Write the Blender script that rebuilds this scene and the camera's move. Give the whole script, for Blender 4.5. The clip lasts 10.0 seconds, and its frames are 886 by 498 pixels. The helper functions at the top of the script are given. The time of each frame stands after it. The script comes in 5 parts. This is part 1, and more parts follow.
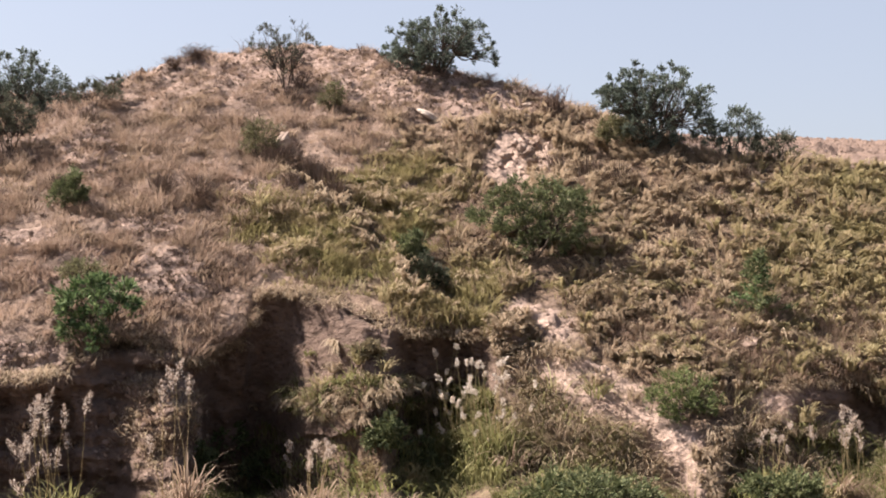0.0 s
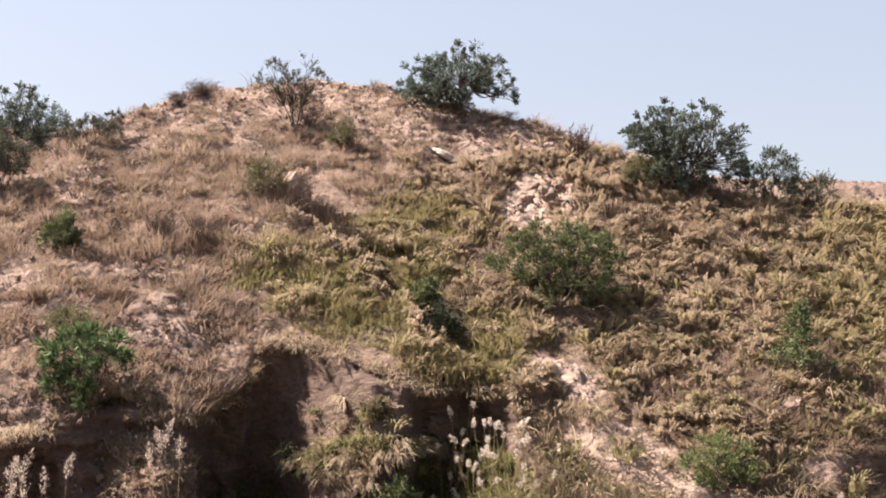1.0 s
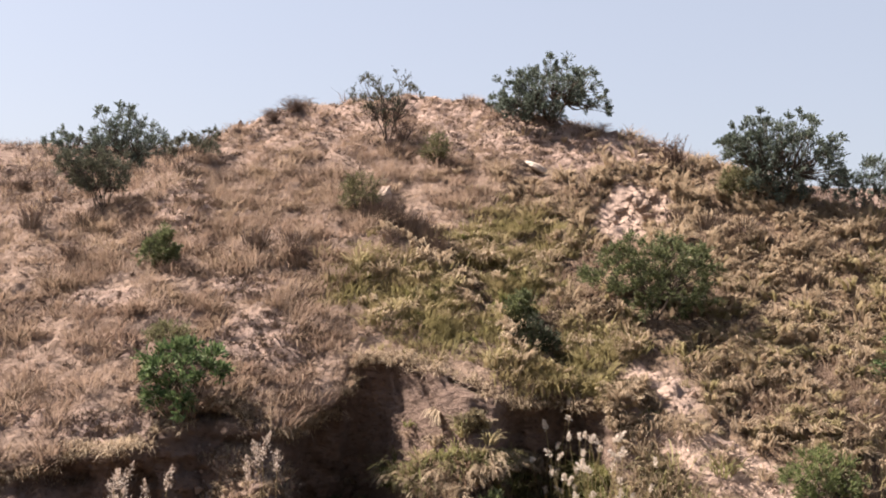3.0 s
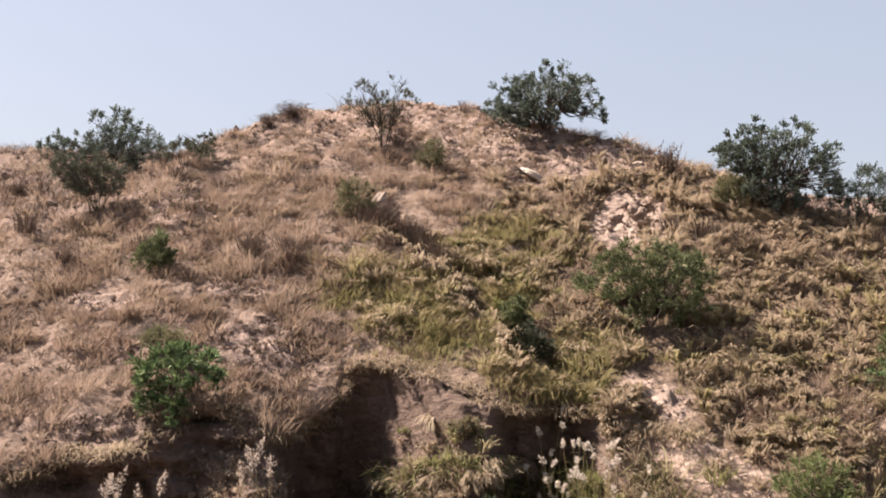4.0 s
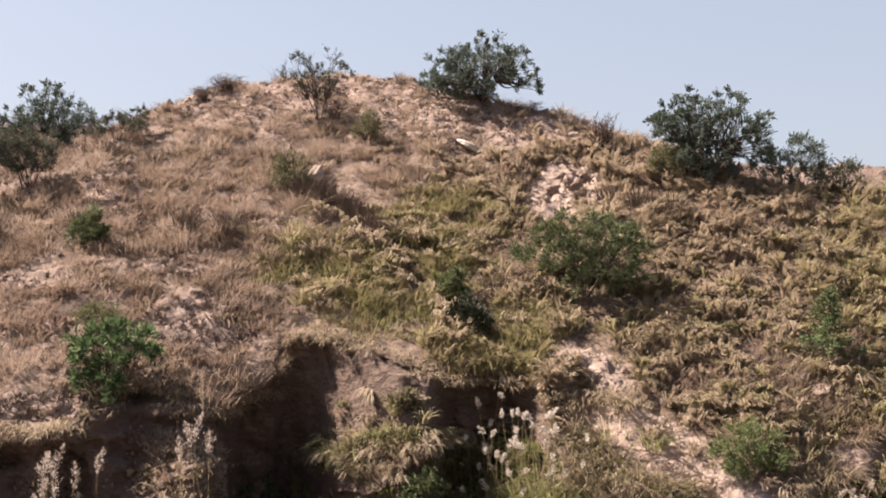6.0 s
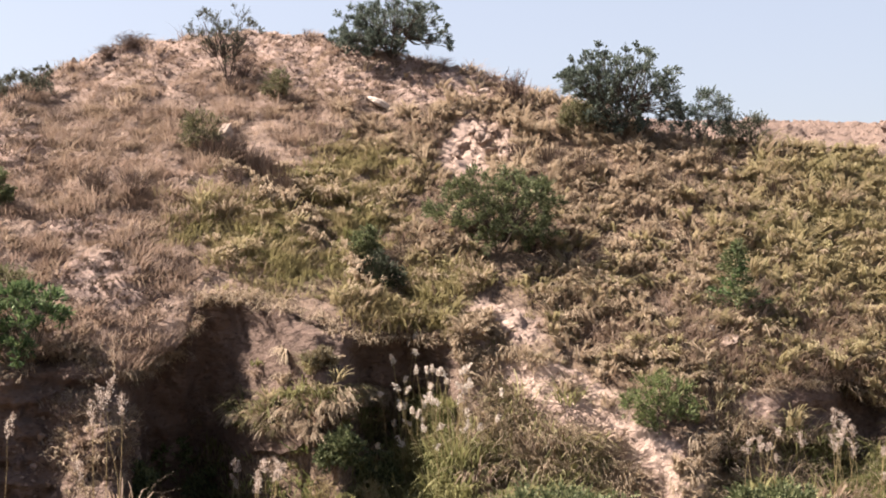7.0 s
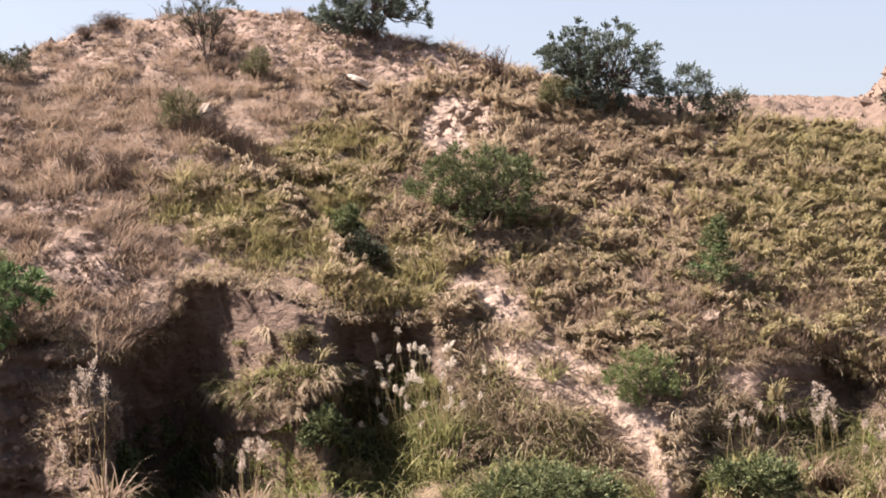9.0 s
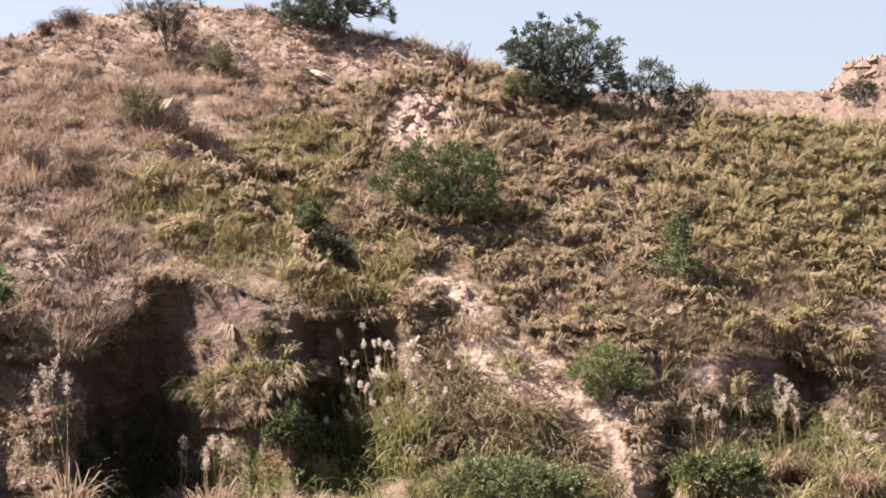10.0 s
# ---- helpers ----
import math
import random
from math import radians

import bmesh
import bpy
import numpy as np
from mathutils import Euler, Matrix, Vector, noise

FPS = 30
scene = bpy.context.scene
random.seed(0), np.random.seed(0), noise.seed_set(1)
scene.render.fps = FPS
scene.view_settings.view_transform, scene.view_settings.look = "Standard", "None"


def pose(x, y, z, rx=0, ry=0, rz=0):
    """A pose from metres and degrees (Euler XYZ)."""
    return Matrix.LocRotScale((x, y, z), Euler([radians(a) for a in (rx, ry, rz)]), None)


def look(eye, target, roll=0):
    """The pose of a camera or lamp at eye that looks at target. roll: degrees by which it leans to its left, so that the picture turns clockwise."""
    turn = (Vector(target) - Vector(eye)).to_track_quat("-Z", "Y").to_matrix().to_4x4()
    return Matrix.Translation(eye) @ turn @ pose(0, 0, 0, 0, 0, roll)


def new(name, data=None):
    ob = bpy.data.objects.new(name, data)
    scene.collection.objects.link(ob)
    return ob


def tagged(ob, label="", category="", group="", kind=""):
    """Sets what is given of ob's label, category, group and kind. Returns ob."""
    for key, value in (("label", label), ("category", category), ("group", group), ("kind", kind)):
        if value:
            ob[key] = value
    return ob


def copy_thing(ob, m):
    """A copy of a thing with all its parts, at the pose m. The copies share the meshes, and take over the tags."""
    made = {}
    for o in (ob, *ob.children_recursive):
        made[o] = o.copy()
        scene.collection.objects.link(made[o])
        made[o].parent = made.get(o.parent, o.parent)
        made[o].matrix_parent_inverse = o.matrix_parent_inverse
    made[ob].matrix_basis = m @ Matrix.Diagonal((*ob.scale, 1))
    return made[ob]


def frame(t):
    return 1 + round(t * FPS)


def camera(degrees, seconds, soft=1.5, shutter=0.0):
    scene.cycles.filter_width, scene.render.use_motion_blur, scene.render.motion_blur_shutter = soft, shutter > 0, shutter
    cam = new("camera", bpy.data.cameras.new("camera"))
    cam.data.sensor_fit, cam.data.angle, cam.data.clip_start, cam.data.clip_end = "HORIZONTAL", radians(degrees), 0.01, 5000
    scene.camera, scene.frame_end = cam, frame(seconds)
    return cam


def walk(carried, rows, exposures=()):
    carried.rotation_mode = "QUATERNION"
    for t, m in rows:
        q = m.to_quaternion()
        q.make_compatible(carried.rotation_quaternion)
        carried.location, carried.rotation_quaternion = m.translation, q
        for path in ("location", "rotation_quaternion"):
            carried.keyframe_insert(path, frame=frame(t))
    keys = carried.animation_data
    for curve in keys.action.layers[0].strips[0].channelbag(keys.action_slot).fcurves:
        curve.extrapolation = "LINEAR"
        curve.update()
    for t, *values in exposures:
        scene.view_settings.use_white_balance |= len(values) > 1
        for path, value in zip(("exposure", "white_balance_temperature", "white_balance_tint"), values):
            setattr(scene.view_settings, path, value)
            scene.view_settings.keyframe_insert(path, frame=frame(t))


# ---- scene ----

# camera: a phone held on the opposite bank of a gully, one step forward, then panning
EYE = 7.0
cam = camera(36.0, 10.0, soft=1.85)
ROWS = [  # seconds, x, y, z, rx, ry, rz
    (0.0, -0.087, -3.327, -0.396, 92.204, -1.204, -1.772),
    (0.1, -0.036, -1.36, -0.16, 92.46, -1.38, -1.62),
    (0.2, 0.0, 0.0, 0.0, 92.72, -1.42, -1.50),
    (0.5, 0.0, 0.0, 0.0, 92.991, -1.324, -1.479),
    (1.0, 0.0, 0.0, 0.0, 93.905, -1.600, -1.112),
    (1.5, 0.0, 0.0, 0.0, 93.660, -1.108, -0.307),
    (2.0, 0.0, 0.0, 0.0, 94.000, -0.798, -0.056),
    (2.5, 0.0, 0.0, 0.0, 94.519, -1.330, 1.741),
    (2.7, 0.0, 0.0, 0.0, 94.336, -1.396, 2.843),
    (4.0, 0.0, 0.0, 0.0, 94.630, -1.772, 2.597),
    (4.5, 0.0, 0.0, 0.0, 94.894, -1.614, 2.938),
    (5.0, 0.0, 0.0, 0.0, 95.358, -1.499, 3.277),
    (5.5, 0.0, 0.0, 0.0, 95.167, -1.373, 2.895),
    (6.0, 0.0, 0.0, 0.0, 93.519, -0.934, 0.020),
    (6.2, 0.0, 0.0, 0.0, 93.099, -0.611, -1.375),
    (7.3, 0.0, 0.0, 0.0, 91.592, -0.072, -4.083),
    (7.5, 0.0, 0.0, 0.0, 91.744, -0.110, -4.436),
    (8.0, 0.0, 0.0, 0.0, 91.705, 0.281, -4.182),
    (8.5, 0.0, 0.0, 0.0, 90.788, 0.418, -5.008),
    (9.0, 0.0, 0.0, 0.0, 90.822, 0.548, -4.370),
    (9.5, 0.0, 0.0, 0.0, 91.236, 0.788, -5.143),
    (10.0, 0.0, 0.0, 0.0, 90.614, 0.830, -5.868),
]
walk(cam, [(t, pose(x, y, EYE + z, rx, ry, rz)) for t, x, y, z, rx, ry, rz in ROWS], exposures=[(0.0, 1.84, 6430, 20), (0.5, 2.05, 6480, 20), (1.0, 1.98, 6550, 20), (1.5, 1.87, 6550, 20), (2.0, 1.88, 6560, 20), (4.0, 1.81, 6580, 20), (5.0, 1.69, 6530, 20),
    (5.5, 1.73, 6530, 20), (6.0, 1.80, 6540, 20), (6.2, 1.87, 6530, 20), (7.5, 2.03, 6480, 20), (10.0, 2.04, 6430, 20)])

# ---- daylight ----
SUN_TO = Vector((-0.62, 0.15, 0.76)).normalized()  # towards the sun: from the left, a little behind the hill
world = bpy.data.worlds.new("sky")
scene.world = world
world.use_nodes = True
wn = world.node_tree.nodes
sky = wn.new("ShaderNodeTexSky")
sky.sky_type = "NISHITA"
sky.sun_disc = False
sky.sun_elevation = math.asin(SUN_TO.z)
sky.sun_rotation = math.atan2(SUN_TO.x, SUN_TO.y)
sky.altitude, sky.air_density, sky.dust_density, sky.ozone_density = 300, 1.0, 3.2, 0.6
wn["Background"].inputs["Strength"].default_value = 0.066
haze = wn.new("ShaderNodeMix")   # a dusty white-blue haze over the clear sky
haze.data_type = "RGBA"
haze.inputs[0].default_value = 0.6
place = wn.new("ShaderNodeTexCoord")
split = wn.new("ShaderNodeSeparateXYZ")
world.node_tree.links.new(place.outputs["Generated"], split.inputs[0])
layer = wn.new("ShaderNodeValToRGB")   # the haze is densest low down and thins out to a deeper blue overhead
layer.color_ramp.elements[0].position, layer.color_ramp.elements[0].color = 0.30, (2.38, 2.59, 2.60, 1)
layer.color_ramp.elements[1].position, layer.color_ramp.elements[1].color = 0.75, (0.72, 1.00, 1.50, 1)
world.node_tree.links.new(split.outputs["Z"], layer.inputs[0])
world.node_tree.links.new(layer.outputs[0], haze.inputs[7])
world.node_tree.links.new(sky.outputs[0], haze.inputs[6])
world.node_tree.links.new(haze.outputs[2], wn["Background"].inputs["Color"])
lamp = bpy.data.lights.new("sun", "SUN")
lamp.energy, lamp.angle, lamp.color = 5.0, radians(0.53), (1.0, 0.92, 0.785)
sun = new("sun", lamp)
sun.matrix_basis = look(SUN_TO * 100, (0, 0, 0))


# ---- materials ----
def material(name, rough=0.9):
    m = bpy.data.materials.new(name)
    m.use_nodes = True
    b = m.node_tree.nodes["Principled BSDF"]
    b.inputs["Roughness"].default_value = rough
    b.inputs["Specular IOR Level"].default_value = 0.2
    return m, m.node_tree, b


def node(tree, kind, **values):
    n = tree.nodes.new("ShaderNode" + kind)
    for k, v in values.items():
        n.inputs[k].default_value = v
    return n


def ramp(tree, fac, stops):
    r = tree.nodes.new("ShaderNodeValToRGB")
    while len(r.color_ramp.elements) < len(stops):
        r.color_ramp.elements.new(0.5)
    for el, (p, c) in zip(r.color_ramp.elements, stops):
        el.position, el.color = p, (*c, 1)
    tree.links.new(fac, r.inputs[0])
    return r.outputs[0]


def mixed(tree, fac, a, b, how="MIX"):
    m = tree.nodes.new("ShaderNodeMix")
    m.data_type, m.blend_type = "RGBA", how
    for sock, v in ((m.inputs[0], fac), (m.inputs[6], a), (m.inputs[7], b)):
        if isinstance(v, (int, float)):
            sock.default_value = v
        elif isinstance(v, tuple):
            sock.default_value = (*v, 1)
        else:
            tree.links.new(v, sock)
    return m.outputs[2]


def grain(tree, scale, detail=6.0, rough=0.6, stretch=None):
    c = tree.nodes.new("ShaderNodeTexCoord")
    n = node(tree, "TexNoise", Scale=scale, Detail=detail, Roughness=rough)
    if stretch:
        mp = tree.nodes.new("ShaderNodeMapping")
        mp.inputs["Scale"].default_value = stretch
        tree.links.new(c.outputs["Object"], mp.inputs[0])
        tree.links.new(mp.outputs[0], n.inputs["Vector"])
    else:
        tree.links.new(c.outputs["Object"], n.inputs["Vector"])
    return n.outputs["Fac"]


def attribute(tree, name):
    n = tree.nodes.new("ShaderNodeAttribute")
    n.attribute_name = name
    return n.outputs["Fac"]


def bumped(tree, bsdf, height, strength=0.6, distance=0.05):
    b = node(tree, "Bump", Strength=strength, Distance=distance)
    tree.links.new(height, b.inputs["Height"])
    tree.links.new(b.outputs[0], bsdf.inputs["Normal"])


def earth_material():
    m, t, b = material("earth", 0.95)
    big, fine = grain(t, 0.45), grain(t, 5.0, 8.0, 0.7)
    soil = mixed(t, big, (0.192, 0.130, 0.101), (0.292, 0.209, 0.166))
    soil = mixed(t, ramp(t, fine, [(0.38, (0, 0, 0)), (0.72, (1, 1, 1))]), soil, (0.372, 0.283, 0.236))
    thatch = ramp(t, grain(t, 9.0, 5, 0.75, (1, 0.6, 0.6)), [(0.40, (0, 0, 0)), (0.60, (1, 1, 1))])
    # dead thatch; its dark tone also paints the shade between tufts
    litter_shade = mixed(t, thatch, (0.060, 0.040, 0.028), (0.215, 0.152, 0.100))
    # loess of the bare faces; darker than the soil, with some shade painted in
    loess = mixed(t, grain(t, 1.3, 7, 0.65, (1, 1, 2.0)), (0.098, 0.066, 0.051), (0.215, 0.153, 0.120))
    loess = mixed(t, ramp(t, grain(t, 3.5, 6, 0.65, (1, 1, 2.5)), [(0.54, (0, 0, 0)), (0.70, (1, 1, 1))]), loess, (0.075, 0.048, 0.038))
    clay = mixed(t, fine, (0.29, 0.210, 0.168), (0.44, 0.337, 0.275))
    col = mixed(t, attribute(t, "litter_shade"), soil, litter_shade)
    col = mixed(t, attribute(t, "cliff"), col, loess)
    col = mixed(t, attribute(t, "clay"), col, clay)
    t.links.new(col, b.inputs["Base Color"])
    clods = t.nodes.new("ShaderNodeMath")
    clods.operation = "MULTIPLY_ADD"
    clods.inputs[1].default_value = 2.5
    t.links.new(grain(t, 2.2, 4, 0.6, (1, 1, 1.6)), clods.inputs[0])
    t.links.new(grain(t, 7.0, 8, 0.75), clods.inputs[2])
    bumped(t, b, clods.outputs[0], 1.0, 0.14)
    return m


def leafy(name, stops, patch=None, rough=0.7, glow=0.42, size=0.6, tufted=False):
    """Blades and leaves: a colour for each, drifting from place to place, with light coming through."""
    m, t, b = material(name, rough)
    geo = t.nodes.new("ShaderNodeNewGeometry")
    fac = geo.outputs["Random Per Island"]
    if tufted:
        mean = t.nodes.new("ShaderNodeMath")
        mean.operation = "MULTIPLY_ADD"
        mean.inputs[1].default_value = 0.38
        t.links.new(fac, mean.inputs[0])
        half = t.nodes.new("ShaderNodeMath")
        half.operation = "MULTIPLY"
        half.inputs[1].default_value = 0.62
        t.links.new(attribute(t, "tuft"), half.inputs[0])
        t.links.new(half.outputs[0], mean.inputs[2])
        fac = mean.outputs[0]
    col = ramp(t, fac, stops)
    if patch:
        f = ramp(t, grain(t, size, 3.0), [(0.40, (0, 0, 0)), (0.62, (1, 1, 1))])
        col = mixed(t, f, col, mixed(t, 0.6, col, patch))
    t.links.new(col, b.inputs["Base Color"])
    tr = t.nodes.new("ShaderNodeBsdfTranslucent")
    t.links.new(col, tr.inputs["Color"])
    mx = t.nodes.new("ShaderNodeMixShader")
    mx.inputs[0].default_value = glow
    out = t.nodes["Material Output"]
    t.links.new(b.outputs[0], mx.inputs[1])
    t.links.new(tr.outputs[0], mx.inputs[2])
    t.links.new(mx.outputs[0], out.inputs["Surface"])
    return m


def bark_material(name, dark, light):
    m, t, b = material(name, 0.9)
    g = grain(t, 18.0, 6, 0.7, (1, 1, 0.25))
    t.links.new(mixed(t, g, dark, light), b.inputs["Base Color"])
    bumped(t, b, g, 0.7, 0.02)
    return m


def stone_material(name, dark, light):
    m, t, b = material(name, 0.85)
    info = t.nodes.new("ShaderNodeObjectInfo")
    c = mixed(t, grain(t, 6.0, 7, 0.7), dark, light)
    c = mixed(t, info.outputs["Random"], c, mixed(t, 0.5, c, dark))
    t.links.new(c, b.inputs["Base Color"])
    bumped(t, b, grain(t, 14.0, 7, 0.7), 0.7, 0.03)
    return m


EARTH = earth_material()
STRAW = leafy("dry_straw", [(0.0, (0.142, 0.100, 0.070)), (0.35, (0.250, 0.184, 0.129)), (0.75, (0.330, 0.252, 0.182)), (1.0, (0.42, 0.336, 0.25))], (0.25, 0.172, 0.138), tufted=True)
OLIVE = leafy("yellow_green_grass", [(0.0, (0.160, 0.139, 0.070)), (0.4, (0.262, 0.229, 0.118)), (0.8, (0.335, 0.295, 0.160)), (1.0, (0.42, 0.375, 0.225))], (0.35, 0.275, 0.182), tufted=True)
DUN = leafy("weathered_grass", [(0.0, (0.148, 0.110, 0.077)), (0.4, (0.308, 0.242, 0.170)), (0.8, (0.412, 0.331, 0.236)), (1.0, (0.51, 0.43, 0.315))], (0.305, 0.240, 0.165), tufted=True)
HOLLOW = leafy("hollow_grass", [(0.0, (0.125, 0.108, 0.050)), (0.4, (0.205, 0.180, 0.084)), (0.8, (0.270, 0.236, 0.115)), (1.0, (0.345, 0.305, 0.165))], (0.25, 0.195, 0.115), tufted=True)
DUSTY = leafy("dusty_twigs", [(0.0, (0.17, 0.122, 0.098)), (0.5, (0.305, 0.230, 0.184)), (1.0, (0.42, 0.33, 0.265))], (0.25, 0.18, 0.12), tufted=True)
REED = leafy("reed_leaf", [(0.0, (0.060, 0.064, 0.024)), (0.45, (0.155, 0.152, 0.062)), (0.85, (0.27, 0.252, 0.118)), (1.0, (0.42, 0.385, 0.235))], tufted=True)
SAGE = leafy("dry_sage_leaf", [(0.0, (0.12, 0.10, 0.058)), (0.5, (0.21, 0.175, 0.105)), (1.0, (0.32, 0.27, 0.175))], glow=0.25)
FRESH = leafy("green_blades", [(0.0, (0.05, 0.065, 0.018)), (0.5, (0.115, 0.13, 0.04)), (1.0, (0.24, 0.235, 0.09))], (0.21, 0.175, 0.095), tufted=True)
SCRUB = leafy("brown_scrub", [(0.0, (0.06, 0.042, 0.036)), (0.5, (0.11, 0.075, 0.06)), (1.0, (0.18, 0.13, 0.10))], (0.14, 0.11, 0.08), tufted=True, glow=0.1)
LEAF = leafy("acacia_leaf", [(0.0, (0.040, 0.053, 0.041)), (0.5, (0.086, 0.110, 0.084)), (1.0, (0.185, 0.220, 0.172))], glow=0.25)
GREYLEAF = leafy("grey_green_leaf", [(0.0, (0.042, 0.046, 0.032)), (0.5, (0.078, 0.084, 0.055)), (1.0, (0.13, 0.132, 0.092))], glow=0.2)
# near-black green: the shade of the hole put into leaf colour
SHADELEAF = leafy("shade_leaf", [(0.0, (0.020, 0.026, 0.014)), (0.5, (0.038, 0.046, 0.026)), (1.0, (0.075, 0.084, 0.048))], glow=0.15)
LIMELEAF = leafy("yellow_green_leaf", [(0.0, (0.055, 0.078, 0.028)), (0.5, (0.125, 0.158, 0.058)), (1.0, (0.235, 0.265, 0.115))], glow=0.3)
BRIGHT = leafy("bright_leaf", [(0.0, (0.036, 0.060, 0.026)), (0.5, (0.076, 0.124, 0.046)), (1.0, (0.180, 0.235, 0.105))], glow=0.3)
MOSSY = leafy("shrub_leaf", [(0.0, (0.044, 0.058, 0.026)), (0.5, (0.095, 0.116, 0.052)), (1.0, (0.205, 0.218, 0.108))], glow=0.3)
OLIVELEAF = leafy("olive_leaf", [(0.0, (0.075, 0.075, 0.034)), (0.5, (0.14, 0.135, 0.068)), (1.0, (0.225, 0.212, 0.12))], glow=0.3)
TWIG = leafy("dry_twig", [(0.0, (0.07, 0.045, 0.035)), (0.6, (0.13, 0.088, 0.068)), (1.0, (0.21, 0.148, 0.112))], glow=0.05)
SILK = leafy("plume_silk", [(0.0, (0.32, 0.25, 0.205)), (0.5, (0.45, 0.37, 0.305)), (1.0, (0.62, 0.55, 0.475))], glow=0.4)
WHITE_SILK = leafy("white_plume_silk", [(0.0, (0.45, 0.39, 0.33)), (0.5, (0.60, 0.53, 0.455)), (1.0, (0.74, 0.68, 0.60))], glow=0.4)
STALK = leafy("plume_stalk", [(0.0, (0.20, 0.15, 0.075)), (1.0, (0.34, 0.27, 0.14))], glow=0.1)
BARK = bark_material("bark", (0.035, 0.027, 0.022), (0.10, 0.078, 0.062))
PALE = stone_material("pale_stone", (0.23, 0.175, 0.138), (0.38, 0.31, 0.258))
CHALK = stone_material("white_stone", (0.32, 0.265, 0.215), (0.50, 0.43, 0.365))
CHALKY = stone_material("clay_lump", (0.19, 0.137, 0.106), (0.30, 0.228, 0.182))
CLOD = stone_material("earth_clod", (0.13, 0.088, 0.068), (0.26, 0.188, 0.147))


# ---- smooth random fields ----
def field(x, y, z, seed=0):
    """Value noise on a lattice, in -1..1."""
    x, y, z = (np.asarray(v, float) for v in np.broadcast_arrays(x, y, z))
    i, j, k = (np.floor(v).astype(np.int64) for v in (x, y, z))
    u, v, w = x - i, y - j, z - k
    u, v, w = (s * s * (3 - 2 * s) for s in (u, v, w))

    def h(a, b, c):
        n = (a * 374761393 + b * 668265263 + c * 1274126177 + seed * 974711) & 0x7FFFFFFF
        n = ((n ^ (n >> 13)) * 1103515245 + 12345) & 0x7FFFFFFF
        n = ((n ^ (n >> 16)) * 69069 + 1) & 0x7FFFFFFF
        return ((n >> 8) & 0xFFFF) / 32767.5 - 1

    def lerp(a, b, s):
        return a + (b - a) * s

    return lerp(lerp(lerp(h(i, j, k), h(i + 1, j, k), u), lerp(h(i, j + 1, k), h(i + 1, j + 1, k), u), v),
                lerp(lerp(h(i, j, k + 1), h(i + 1, j, k + 1), u), lerp(h(i, j + 1, k + 1), h(i + 1, j + 1, k + 1), u), v), w)


def fbm(x, y, z, octaves=4, seed=0):
    return sum(field(x * 2 ** o, y * 2 ** o, z * 2 ** o, seed + o) * 0.5 ** o for o in range(octaves))


# ---- the ground: one sheet from behind the camera over the gully and the hill to the horizon ----
# bearing = x / y and rise = (z - EYE) / y, both as seen from the bank; depth = y in metres
LIP = np.array([  # bearing, rise of the cliff's edge, how far it is bitten back; run and rise of its base
    (-0.450, -0.125, 0.0, 0.8, -0.195), (-0.376, -0.104, 0.0, 0.8, -0.195), (-0.314, -0.079, 0.0, 1.0, -0.195),
    (-0.264, -0.067, 0.3, 1.0, -0.190), (-0.246, -0.055, 0.3, 1.4, -0.187), (-0.228, -0.048, 0.0, 2.3, -0.185), (-0.208, -0.045, -0.3, 3.1, -0.185), (-0.193, -0.045, -0.4, 3.6, -0.182),
    (-0.181, -0.052, 0.2, 3.7, -0.178), (-0.170, -0.060, 0.8, 3.1, -0.174), (-0.161, -0.062, 1.8, 0.2, -0.160), (-0.153, -0.059, 2.4, -2.2, -0.145)])
LIP2 = np.array([
    (-0.140, -0.052, 2.4, -2.4, -0.140), (-0.130, -0.045, 2.0, -2.0, -0.138), (-0.122, -0.034, 1.4, -1.2, -0.132), (-0.118, -0.018, 0.9, -0.2, -0.126), (-0.111, -0.005, 0.3, 1.0, -0.120), (-0.098, -0.001, -0.1, 2.3, -0.118),
    (-0.075, -0.004, -0.2, 2.9, -0.120), (-0.050, -0.016, -0.3, 3.0, -0.122), (-0.028, -0.025, -0.2, 2.7, -0.108), (-0.010, -0.035, 0.3, 2.0, -0.090), (0.004, -0.037, 1.0, -1.4, -0.085),
    (0.026, -0.037, 1.0, -2.2, -0.080), (0.048, -0.037, 0.9, -1.8, -0.080), (0.060, -0.037, 0.7, -0.8, -0.084), (0.070, -0.037, 0.4, 0.5, -0.095), (0.080, -0.035, 0.1, 1.6, -0.115), (0.087, -0.030, 0.0, 2.2, -0.130),
    (0.093, -0.022, 0.0, 3.6, -0.140), (0.109, -0.020, 0.0, 3.9, -0.140), (0.136, -0.052, 0.0, 3.0, -0.150), (0.193, -0.080, 0.0, 2.2, -0.165)])
LIP3 = np.array([
    (0.226, -0.104, 0.0, 2.0, -0.172), (0.240, -0.114, 0.0, 2.5, -0.180), (0.256, -0.112, 0.2, 2.3, -0.178), (0.270, -0.094, 0.7, 1.4, -0.165),
    (0.284, -0.076, 0.3, 1.2, -0.125), (0.300, -0.070, 0.2, 0.8, -0.114), (0.316, -0.068, 0.1, 0.7, -0.112), (0.335, -0.067, 0.1, 0.6, -0.112), (0.353, -0.065, 0.1, 0.6, -0.114),
    (0.366, -0.075, 1.4, 0.5, -0.140), (0.385, -0.085, 1.8, 0.8, -0.130), (0.410, -0.090, 0.8, 2.0, -0.150),
    (0.441, -0.050, 0.0, 3.0, -0.160), (0.550, -0.050, 0.0, 3.0, -0.170)])
LIP = np.vstack([LIP, LIP2, LIP3])
